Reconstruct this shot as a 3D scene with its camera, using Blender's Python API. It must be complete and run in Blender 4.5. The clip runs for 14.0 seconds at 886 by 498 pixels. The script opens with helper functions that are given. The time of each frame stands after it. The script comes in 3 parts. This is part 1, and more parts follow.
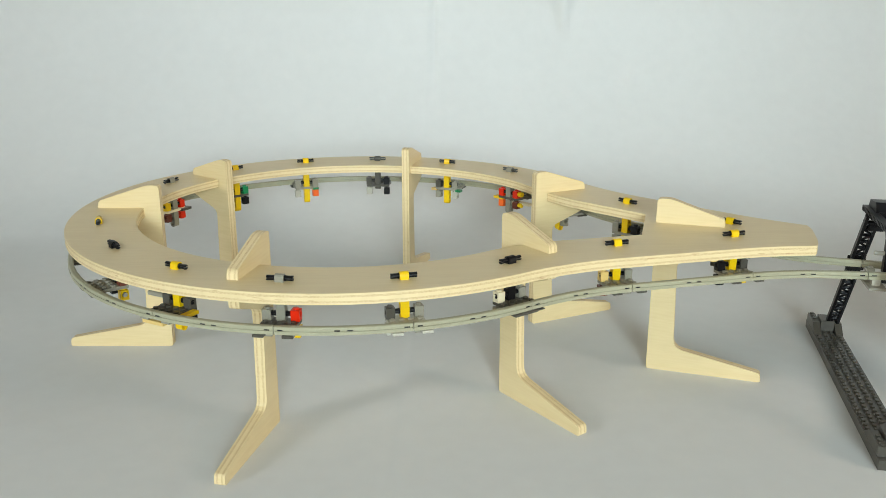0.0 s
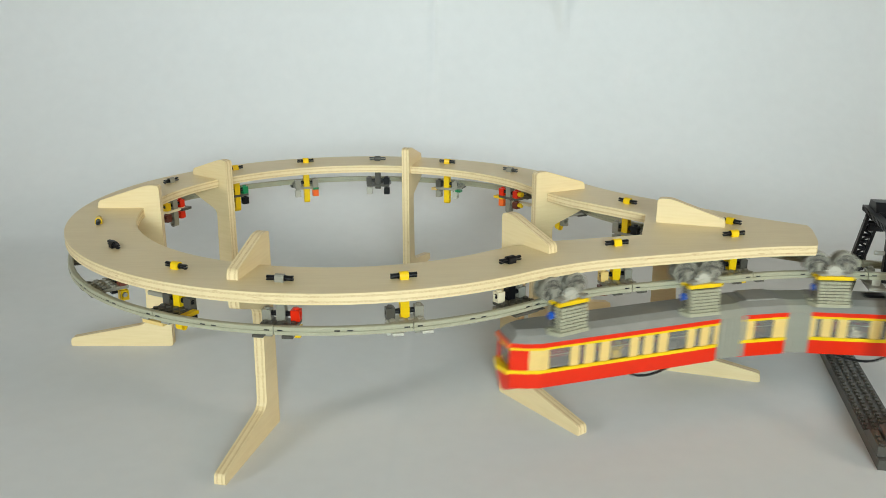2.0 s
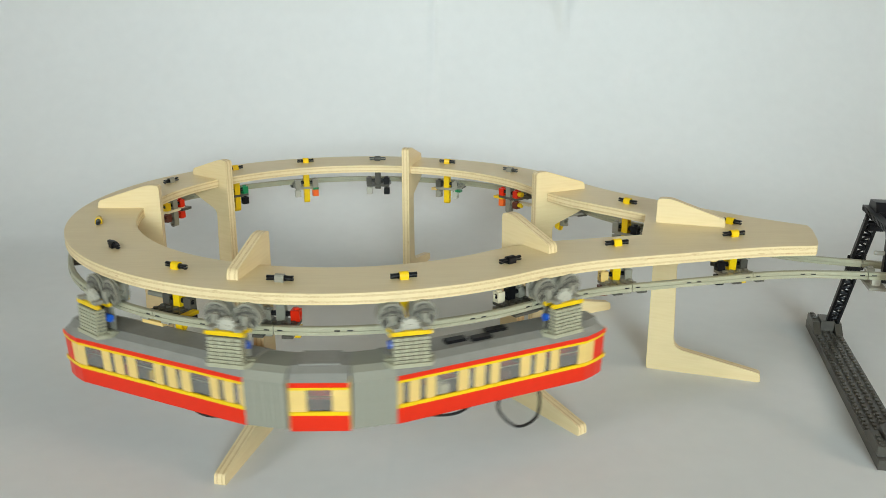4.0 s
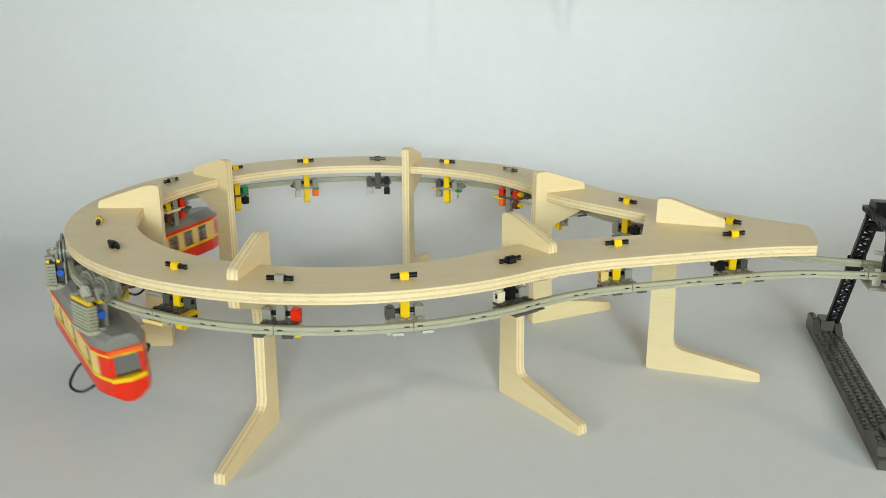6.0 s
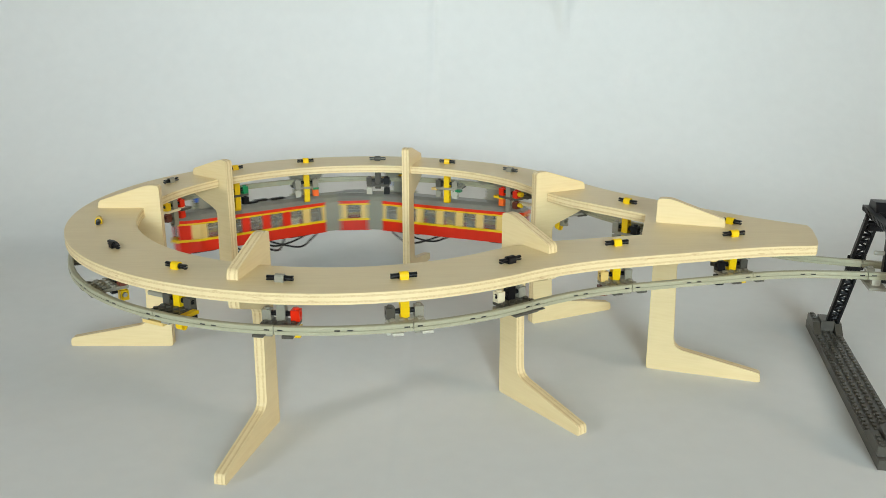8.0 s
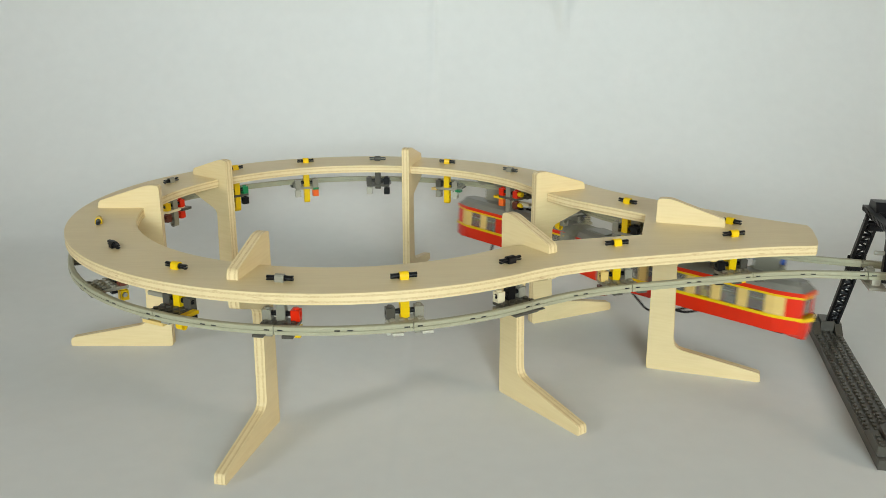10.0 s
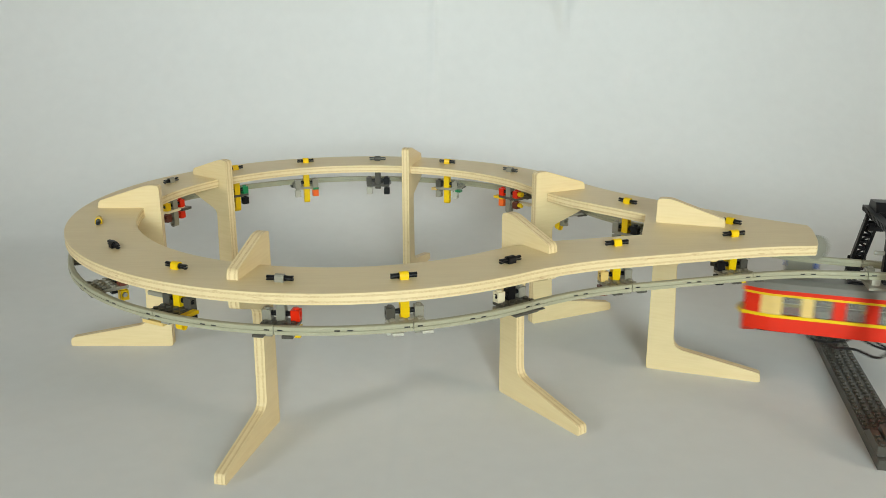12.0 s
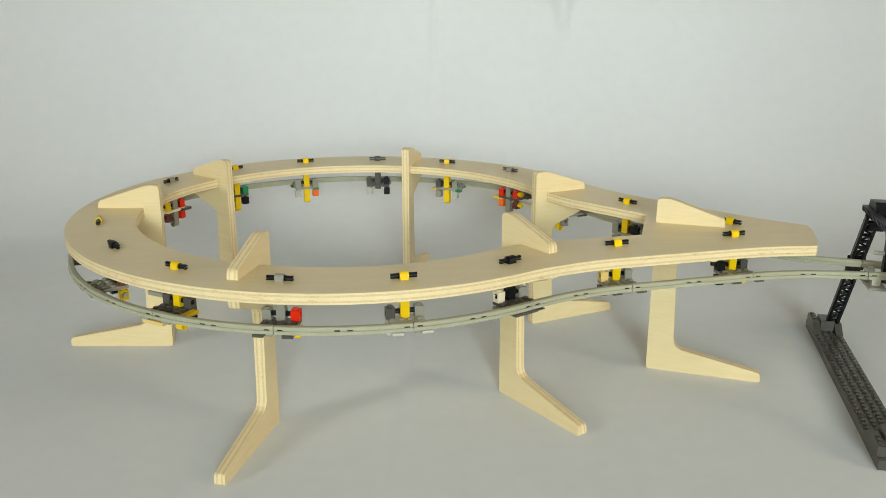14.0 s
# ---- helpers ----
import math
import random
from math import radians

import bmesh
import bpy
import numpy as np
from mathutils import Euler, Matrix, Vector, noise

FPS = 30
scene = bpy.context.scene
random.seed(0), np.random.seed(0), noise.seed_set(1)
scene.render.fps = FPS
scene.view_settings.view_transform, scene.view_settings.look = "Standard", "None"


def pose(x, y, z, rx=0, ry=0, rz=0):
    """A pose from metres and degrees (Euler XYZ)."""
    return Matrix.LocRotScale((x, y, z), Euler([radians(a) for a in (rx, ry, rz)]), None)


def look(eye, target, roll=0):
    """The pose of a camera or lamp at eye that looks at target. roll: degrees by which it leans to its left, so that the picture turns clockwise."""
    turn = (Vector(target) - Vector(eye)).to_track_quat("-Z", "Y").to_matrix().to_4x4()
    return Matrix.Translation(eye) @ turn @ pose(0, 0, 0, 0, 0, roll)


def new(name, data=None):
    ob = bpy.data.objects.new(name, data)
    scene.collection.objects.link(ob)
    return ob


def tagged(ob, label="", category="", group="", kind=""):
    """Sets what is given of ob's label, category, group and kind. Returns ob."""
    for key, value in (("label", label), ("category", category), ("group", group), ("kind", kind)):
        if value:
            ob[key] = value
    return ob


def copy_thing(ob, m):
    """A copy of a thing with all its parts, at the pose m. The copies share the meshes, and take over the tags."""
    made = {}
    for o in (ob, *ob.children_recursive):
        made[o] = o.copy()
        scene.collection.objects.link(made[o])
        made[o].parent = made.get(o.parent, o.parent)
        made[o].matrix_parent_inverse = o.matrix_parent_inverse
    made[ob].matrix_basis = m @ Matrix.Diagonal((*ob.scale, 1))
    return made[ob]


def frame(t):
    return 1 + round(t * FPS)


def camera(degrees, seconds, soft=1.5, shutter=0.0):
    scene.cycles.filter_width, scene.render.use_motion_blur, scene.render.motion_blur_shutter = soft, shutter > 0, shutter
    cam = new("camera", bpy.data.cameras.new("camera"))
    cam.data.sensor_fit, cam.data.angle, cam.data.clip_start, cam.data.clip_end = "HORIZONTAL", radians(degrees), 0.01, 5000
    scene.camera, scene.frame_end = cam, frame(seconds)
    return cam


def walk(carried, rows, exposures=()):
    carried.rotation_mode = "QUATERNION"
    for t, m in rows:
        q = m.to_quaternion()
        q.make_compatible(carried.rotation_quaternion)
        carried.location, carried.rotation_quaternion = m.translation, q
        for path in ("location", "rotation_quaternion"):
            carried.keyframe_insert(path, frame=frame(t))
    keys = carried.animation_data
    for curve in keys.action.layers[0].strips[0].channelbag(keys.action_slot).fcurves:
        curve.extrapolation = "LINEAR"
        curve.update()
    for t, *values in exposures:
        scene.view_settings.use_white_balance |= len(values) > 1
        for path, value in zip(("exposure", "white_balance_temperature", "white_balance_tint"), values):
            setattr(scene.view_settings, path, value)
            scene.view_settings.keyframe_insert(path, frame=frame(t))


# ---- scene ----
cam = camera(53.93, 14.0, soft=0.85, shutter=0.7)
EYE = Vector((0.05598, -0.96624, 0.39948))
AIM = Vector((math.sin(0.0483) * math.cos(0.2885), math.cos(0.0483) * math.cos(0.2885), -math.sin(0.2885)))
walk(cam, [(0.0, look(EYE, EYE + AIM)), (14.0, look(EYE, EYE + AIM))], exposures=[(0.0, -0.04, 6500, 10), (1.5, -0.06, 6500, 10), (2.8, -0.08, 6500, 10), (5.5, 0.0, 6500, 10), (8.0, -0.01, 6500, 10), (10.5, -0.14, 6750, 10), (14.0, -0.13, 6750, 10)])

# ---- world and light: an added room with a window on either hand and a south fill ----
world = bpy.data.worlds.new("world")
scene.world = world
world.use_nodes = True
wn = world.node_tree
sky = wn.nodes.new("ShaderNodeTexSky")
sky.sky_type, sky.sun_disc = "NISHITA", False
sky.sun_elevation, sky.sun_rotation = radians(35), radians(-70)
wn.nodes["Background"].inputs["Strength"].default_value = 0.1
wn.links.new(sky.outputs["Color"], wn.nodes["Background"].inputs["Color"])


def area_lamp(name, eye, target, width, height, watts, colour, spread=180):
    """Daylight by an area lamp in a wall opening; a small spread leaves the outskirts darker."""
    lamp = bpy.data.lights.new(name, "AREA")
    lamp.shape, lamp.size, lamp.size_y, lamp.energy, lamp.color = "RECTANGLE", width, height, watts, colour
    lamp.spread = radians(spread)
    ob = new(name, lamp)
    ob.matrix_basis = look(eye, target)
    return ob


area_lamp("window_light_west", (-2.48, -1.7, 1.05), (0.15, 0.2, 0.15), 0.7, 0.8, 8.8, (0.92, 0.955, 0.93), 90)
area_lamp("window_light_east", (2.48, -1.5, 1.05), (0.05, 0.2, 0.15), 0.8, 0.8, 6.3, (1.0, 0.855, 0.67), 90)
# Added fill from behind the camera to brighten the backdrop's middle; no known window.
area_lamp("fill_light_south", (0.30, -3.38, 0.90), (0.24, 0.86, 0.26), 0.9, 0.8, 12.6, (0.785, 0.945, 1.0), 58)


# ---- materials ----
def mat(name, colour, rough=0.5, noise_scale=60.0, amount=0.08, bump=0.0, metal=0.0, coat=0.0):
    """A plain surface whose colour and roughness wander at two sizes."""
    m = bpy.data.materials.new(name)
    m.use_nodes = True
    nt = m.node_tree
    b = nt.nodes["Principled BSDF"]
    b.inputs["Roughness"].default_value, b.inputs["Metallic"].default_value = rough, metal
    b.inputs["Coat Weight"].default_value = coat
    b.inputs["Specular IOR Level"].default_value = 0.38
    tc = nt.nodes.new("ShaderNodeTexCoord")
    n1, n2 = nt.nodes.new("ShaderNodeTexNoise"), nt.nodes.new("ShaderNodeTexNoise")
    n1.inputs["Scale"].default_value, n2.inputs["Scale"].default_value = noise_scale, noise_scale * 9
    n1.inputs["Detail"].default_value = n2.inputs["Detail"].default_value = 3
    for n in (n1, n2):
        nt.links.new(tc.outputs["Object"], n.inputs["Vector"])
    add = nt.nodes.new("ShaderNodeMath")
    add.operation = "ADD"
    nt.links.new(n1.outputs["Fac"], add.inputs[0])
    nt.links.new(n2.outputs["Fac"], add.inputs[1])
    ramp = nt.nodes.new("ShaderNodeMapRange")
    ramp.inputs["From Min"].default_value, ramp.inputs["From Max"].default_value = 0.7, 1.3
    ramp.inputs["To Min"].default_value, ramp.inputs["To Max"].default_value = 1 - amount, 1 + amount
    nt.links.new(add.outputs[0], ramp.inputs["Value"])
    mul = nt.nodes.new("ShaderNodeVectorMath")
    mul.operation = "SCALE"
    mul.inputs[0].default_value = colour[:3]
    nt.links.new(ramp.outputs[0], mul.inputs["Scale"])
    nt.links.new(mul.outputs[0], b.inputs["Base Color"])
    if bump:
        bp = nt.nodes.new("ShaderNodeBump")
        bp.inputs["Strength"].default_value, bp.inputs["Distance"].default_value = bump, 0.0006
        nt.links.new(add.outputs[0], bp.inputs["Height"])
        nt.links.new(bp.outputs[0], b.inputs["Normal"])
    return m


def wood(name, light, dark, edge=False):
    """Birch plywood: long grain on the faces; on cut edges, plies of lengthwise and end grain by depth."""
    m = bpy.data.materials.new(name)
    m.use_nodes = True
    nt = m.node_tree
    b = nt.nodes["Principled BSDF"]
    b.inputs["Roughness"].default_value = 0.45
    b.inputs["Coat Weight"].default_value, b.inputs["Coat Roughness"].default_value = (0.0 if edge else 0.35), 0.42
    tc = nt.nodes.new("ShaderNodeTexCoord")

    def fibre(scale, stretch, detail=4):
        mp = nt.nodes.new("ShaderNodeMapping")
        mp.inputs["Scale"].default_value = stretch
        n = nt.nodes.new("ShaderNodeTexNoise")
        n.inputs["Scale"].default_value, n.inputs["Detail"].default_value = scale, detail
        nt.links.new(tc.outputs["Object"], mp.inputs["Vector"])
        nt.links.new(mp.outputs[0], n.inputs["Vector"])
        return n.outputs["Fac"]

    ramp = nt.nodes.new("ShaderNodeValToRGB")
    ramp.color_ramp.elements[0].color, ramp.color_ramp.elements[1].color = (*dark, 1), (*light, 1)
    mix = nt.nodes.new("ShaderNodeMath")
    mix.operation = "MULTIPLY_ADD"
    mix.inputs[1].default_value = 0.45
    height = fibre(1.0, (35, 420, 35))
    nt.links.new(fibre(1.0, (9, 70, 9)), mix.inputs[0])
    half = nt.nodes.new("ShaderNodeMath")
    half.operation = "MULTIPLY"
    half.inputs[1].default_value = 0.55
    nt.links.new(height, half.inputs[0])
    nt.links.new(half.outputs[0], mix.inputs[2])
    ramp.color_ramp.elements[0].position, ramp.color_ramp.elements[1].position = 0.36, 0.58
    nt.links.new(mix.outputs[0], ramp.inputs["Fac"])
    colour = ramp.outputs["Color"]
    if edge:
        sep = nt.nodes.new("ShaderNodeSeparateXYZ")
        nt.links.new(tc.outputs["Object"], sep.inputs[0])
        wave = nt.nodes.new("ShaderNodeMath")
        wave.operation = "PINGPONG"
        wave.inputs[1].default_value = 0.0024
        nt.links.new(sep.outputs["Z"], wave.inputs[0])
        band = nt.nodes.new("ShaderNodeMapRange")
        band.inputs["From Min"].default_value, band.inputs["From Max"].default_value = 0.0014, 0.0016
        nt.links.new(wave.outputs[0], band.inputs["Value"])
        speck = nt.nodes.new("ShaderNodeValToRGB")
        speck.color_ramp.elements[0].position, speck.color_ramp.elements[1].position = 0.38, 0.62
        speck.color_ramp.elements[0].color = (0.58, 0.42, 0.215, 1)
        speck.color_ramp.elements[1].color = (0.68, 0.525, 0.29, 1)
        nt.links.new(fibre(1.0, (700, 700, 900), 2), speck.inputs["Fac"])
        mx = nt.nodes.new("ShaderNodeMix")
        mx.data_type = "RGBA"
        nt.links.new(band.outputs[0], mx.inputs["Factor"])
        nt.links.new(colour, mx.inputs["A"])
        nt.links.new(speck.outputs["Color"], mx.inputs["B"])
        stain = nt.nodes.new("ShaderNodeMapRange")
        stain.inputs["From Min"].default_value, stain.inputs["From Max"].default_value = 0.66, 0.74
        stain.inputs["To Max"].default_value = 0.55
        nt.links.new(fibre(1.0, (55, 55, 420), 2), stain.inputs["Value"])
        brown = nt.nodes.new("ShaderNodeMix")
        brown.data_type = "RGBA"
        brown.inputs["B"].default_value = (0.42, 0.22, 0.10, 1)
        nt.links.new(stain.outputs[0], brown.inputs["Factor"])
        nt.links.new(mx.outputs["Result"], brown.inputs["A"])
        colour = brown.outputs["Result"]
    nt.links.new(colour, b.inputs["Base Color"])
    bp = nt.nodes.new("ShaderNodeBump")
    bp.inputs["Strength"].default_value, bp.inputs["Distance"].default_value = 0.25, 0.0002
    nt.links.new(height, bp.inputs["Height"])
    nt.links.new(bp.outputs[0], b.inputs["Normal"])
    return m


PAPER = mat("paper", (0.705, 0.71, 0.69), 0.8, 5.0, 0.02, 0.15)
# Coats the unseen added room; tinted warm so its bounce warms the paper.
PLASTER = mat("plaster", (0.71, 0.655, 0.59), 0.9, 3.0, 0.05, 0.2)
PLY = wood("birch_face", (0.74, 0.588, 0.318), (0.70, 0.545, 0.286))
PLY_EDGE = wood("birch_edge", (0.76, 0.612, 0.342), (0.70, 0.552, 0.298), edge=True)
RAILGREY = mat("rail_grey", (0.36, 0.345, 0.235), 0.35, 80.0, 0.06)
PLASTIC = {
    "grey": mat("grey_plastic", (0.265, 0.25, 0.195), 0.3, 90.0, 0.06),
    "roof": mat("roof_grey_plastic", (0.235, 0.225, 0.195), 0.38, 90.0, 0.08),
    "bellows": mat("bellows_grey_plastic", (0.27, 0.262, 0.205), 0.5, 90.0, 0.05),
    "pale": mat("pale_grey_plastic", (0.45, 0.43, 0.35), 0.3, 90.0, 0.05),
    "dark": mat("dark_grey_plastic", (0.075, 0.069, 0.055), 0.32, 90.0, 0.08),
    "black": mat("black_plastic", (0.006, 0.006, 0.007), 0.35, 90.0, 0.1),
    "yellow": mat("yellow_plastic", (0.80, 0.52, 0.004), 0.32, 90.0, 0.05),
    "red": mat("red_plastic", (0.70, 0.022, 0.003), 0.3, 90.0, 0.05),
    "beige": mat("beige_plastic", (0.73, 0.51, 0.175), 0.35, 90.0, 0.05),
    "white": mat("cream_plastic", (0.72, 0.64, 0.44), 0.3, 90.0, 0.04),
    "green": mat("green_plastic", (0.01, 0.20, 0.07), 0.28, 90.0, 0.05),
    "orange": mat("orange_plastic", (0.85, 0.14, 0.02), 0.28, 90.0, 0.05),
    "brown": mat("brown_plastic", (0.14, 0.035, 0.02), 0.3, 90.0, 0.08),
    "blue": mat("blue_plastic", (0.015, 0.10, 0.50), 0.28, 90.0, 0.05),
}
PLASTIC["black"].node_tree.nodes["Principled BSDF"].inputs["Specular IOR Level"].default_value = 0.25
RUBBER = mat("cable_rubber", (0.012, 0.012, 0.012), 0.5, 200.0, 0.1)
GLASS = bpy.data.materials.new("window_glass")
GLASS.use_nodes = True
gb = GLASS.node_tree.nodes["Principled BSDF"]
gb.inputs["Base Color"].default_value, gb.inputs["Roughness"].default_value = (0.45, 0.44, 0.40, 1), 0.05
gb.inputs["Transmission Weight"].default_value, gb.inputs["IOR"].default_value = 0.8, 1.3


# ---- helpers for meshes ----
def part(name, bm, material, parent, label="", smooth=False):
    me = bpy.data.meshes.new(name)
    bm.normal_update()
    bm.to_mesh(me)
    bm.free()
    for m in (material if isinstance(material, (list, tuple)) else [material]):
        me.materials.append(m)
    if smooth:
        for f in me.polygons:
            f.use_smooth = True
    ob = new(name, me)
    if parent is not None:
        ob.parent = parent
    if label:
        ob["label"] = label
    return ob


def prism(outline, z0, z1, holes=(), side=0, bevel=0.0):
    """A flat board from a closed outline, standing from z0 to z1; side faces take material slot `side`."""
    bm = bmesh.new()
    loops = []
    for pts in (outline, *holes):
        low = [bm.verts.new((x, y, z0)) for x, y in pts]
        top = [bm.verts.new((x, y, z1)) for x, y in pts]
        n = len(pts)
        for i in range(n):
            f = bm.faces.new((low[i], low[(i + 1) % n], top[(i + 1) % n], top[i]))
            f.material_index = side
        loops.append((low, top))
    for k in (0, 1):
        edges = []
        for lp in loops:
            vs = lp[k]
            edges += [bm.edges.get((vs[i], vs[(i + 1) % len(vs)])) for i in range(len(vs))]
        bmesh.ops.triangle_fill(bm, use_beauty=True, use_dissolve=False, edges=edges)
    bmesh.ops.recalc_face_normals(bm, faces=bm.faces)
    return bm


# ---- plan of the loop: u runs along its axis to the throat, v across ----
AXIS = radians(-17.9)
CU, SU = math.cos(AXIS), math.sin(AXIS)
BOARD_TOP, BOARD_LOW, RAIL_Z = 0.1662, 0.1562, 0.1334


def xy(u, v):
    return (u * CU - v * SU, u * SU + v * CU)


def branch(radius, leave, turns, step=0.004):
    """One half of the loop in u, v with v > 0: from the far end of the circle to the throat. leave: the angle at which it
    leaves the circle; turns: (length, heading at its end in degrees) one after the other."""
    pts = []
    n = int((math.pi - radians(leave)) * radius / step)
    for i in range(n + 1):
        a = math.pi + (radians(leave) - math.pi) * i / n
        pts.append((radius * math.cos(a), radius * math.sin(a)))
    head = leave - 90
    u, v = pts[-1]
    for length, end in turns:
        k = max(1, round(length / step))
        for i in range(k):
            h = radians(head + (end - head) * (i + 0.5) / k)
            u, v = u + math.cos(h) * length / k, v + math.sin(h) * length / k
            pts.append((u, v))
        head = end
    return pts


RAIL_FRONT = branch(0.300, 38.0, [(0.110, -30), (0.128, -30), (0.085, -9), (0.03, -9), (0.45, -3), (0.6, -3)])
RAIL_BACK = branch(0.300, 38.0, [(0.110, -30), (0.128, -30), (0.085, -2), (0.45, 0), (0.7, 0)])


def box(bm, x0, x1, y0, y1, z0, z1, bevel=0.0, slot=0):
    """Adds a block to bm, its edges rounded by bevel."""
    vs = [bm.verts.new((x, y, z)) for x in (x0, x1) for y in (y0, y1) for z in (z0, z1)]
    fs = [bm.faces.new([vs[i] for i in q]) for q in ((0, 1, 3, 2), (4, 6, 7, 5), (0, 4, 5, 1), (2, 3, 7, 6), (0, 2, 6, 4), (1, 5, 7, 3))]
    for f in fs:
        f.material_index = slot
    if bevel:
        es = list({e for f in fs for e in f.edges})
        bmesh.ops.bevel(bm, geom=es, offset=bevel, segments=1, affect="EDGES")
    return bm


def rod(bm, p0, p1, r, n=12, slot=0):
    """Adds a round bar from p0 to p1."""
    p0, p1 = Vector(p0), Vector(p1)
    d = p1 - p0
    m = Matrix.Translation((p0 + p1) / 2) @ d.to_track_quat("Z", "Y").to_matrix().to_4x4()
    made = bmesh.ops.create_cone(bm, cap_ends=True, segments=n, radius1=r, radius2=r, depth=d.length, matrix=m)
    for f in {f for v in made["verts"] for f in v.link_faces}:
        f.material_index = slot
    return bm


def circle(cx, cy, r, n=14):
    return [(cx + r * math.cos(2 * math.pi * i / n), cy + r * math.sin(2 * math.pi * i / n)) for i in range(n)]


def tip_over(bm):
    """Turns a prism drawn in x, y and risen in z so that it stands: x -> y, y -> z, z -> x."""
    for v in bm.verts:
        v.co = Vector((v.co.z, v.co.x, v.co.y))
    return bm


def sweep(path, section, caps=True):
    """Draws a section (across, up) along a path of x, y, z."""
    bm = bmesh.new()
    rings = []
    for i, p in enumerate(path):
        q0, q1 = Vector(path[max(0, i - 1)]), Vector(path[min(len(path) - 1, i + 1)])
        d = (q1 - q0).normalized()
        side = Vector((d.y, -d.x, 0)).normalized()
        up = side.cross(d)
        rings.append([bm.verts.new(Vector(p) + side * a + up * b) for a, b in section])
    n = len(section)
    for r0, r1 in zip(rings, rings[1:]):
        for i in range(n):
            bm.faces.new((r0[i], r0[(i + 1) % n], r1[(i + 1) % n], r1[i]))
    if caps:
        bm.faces.new(rings[0][::-1])
        bm.faces.new(rings[-1])
    bmesh.ops.recalc_face_normals(bm, faces=bm.faces)
    return bm


STOCK = {}


def piece(key, make, colour, parent, at=None, name=None, label=""):
    """A plastic part; alike parts of one colour share their mesh."""
    k = (key, colour)
    if k not in STOCK:
        me = bpy.data.meshes.new(key)
        bm = make()
        bm.normal_update()
        bm.to_mesh(me)
        bm.free()
        me.materials.append(PLASTIC[colour] if isinstance(colour, str) else colour)
        STOCK[k] = me
    ob = new(name or key, STOCK[k])
    ob.parent = parent
    if at is not None:
        ob.matrix_basis = at
    if label:
        ob["label"] = label
    return ob


def empty(name, m):
    ob = new(name)
    ob.empty_display_size = 0.01
    ob.matrix_basis = m
    return ob


# ---- setting ----
def backdrop():
    """One sheet of paper: table top, a wide bend, and the wall behind, with a seam and a dent."""
    prof = [(y, 0.0) for y in np.linspace(-1.25, 0.36, 40)]
    r, y0 = 0.50, 0.36
    for i in range(1, 57):
        a = radians(90 * i / 56)
        prof.append((y0 + r * math.sin(a), r - r * math.cos(a)))
    prof += [(y0 + r, z) for z in np.linspace(0.51, 1.5, 50)]
    bm = bmesh.new()
    cols = []
    grid = np.unique(np.round(np.concatenate([np.linspace(-1.5, 1.8, 100), np.arange(0.02, 0.15, 0.003), np.arange(0.15, 0.62, 0.008)]), 4))
    for x in grid:
        col = []
        for y, z in prof:
            dy = dz0 = 0.0
            off = x - 0.062 - 0.062 * y
            seam = 0.0006 * (1 + math.tanh(off / 0.0024)) * math.exp(-max(0.0, off) / 0.03)
            if y <= y0 + 0.1:
                dz0 = seam
            if y > y0 + 0.1:
                dy += 0.004 * math.sin(x * 5.1 + 1.3) * math.cos(z * 3.0) + 0.0025 * math.sin(x * 13 + z * 7)
                dy -= seam * 1.2 + 0.0048 * math.exp(-((off - 0.012) / 0.0060) ** 2) * min(1.0, max(0.0, (z - 0.16) * 8))
                dx, dz = x - 0.385, z - 0.31
                if dz > 0:
                    wide = 0.006 + dz * 0.75
                    k = dx / wide
                    fold = max(0.0, min((k + 0.60) / 0.75, (0.50 - k) / 0.35))
                    dy += 0.34 * wide * fold * fold * (3 - 2 * min(1.0, fold))
                dy += 0.010 * math.exp(-(((x - 0.516) / 0.009) ** 2 + ((z - 0.23) / 0.009) ** 2))
            col.append(bm.verts.new((x, y + dy, z + dz0)))
        cols.append(col)
    for a, b in zip(cols, cols[1:]):
        for i in range(len(prof) - 1):
            bm.faces.new((a[i], b[i], b[i + 1], a[i + 1]))
    ob = part("backdrop", bm, PAPER, None, smooth=True)
    tagged(ob, "white paper sheet curving up from table to wall", "backdrop", kind="structure")


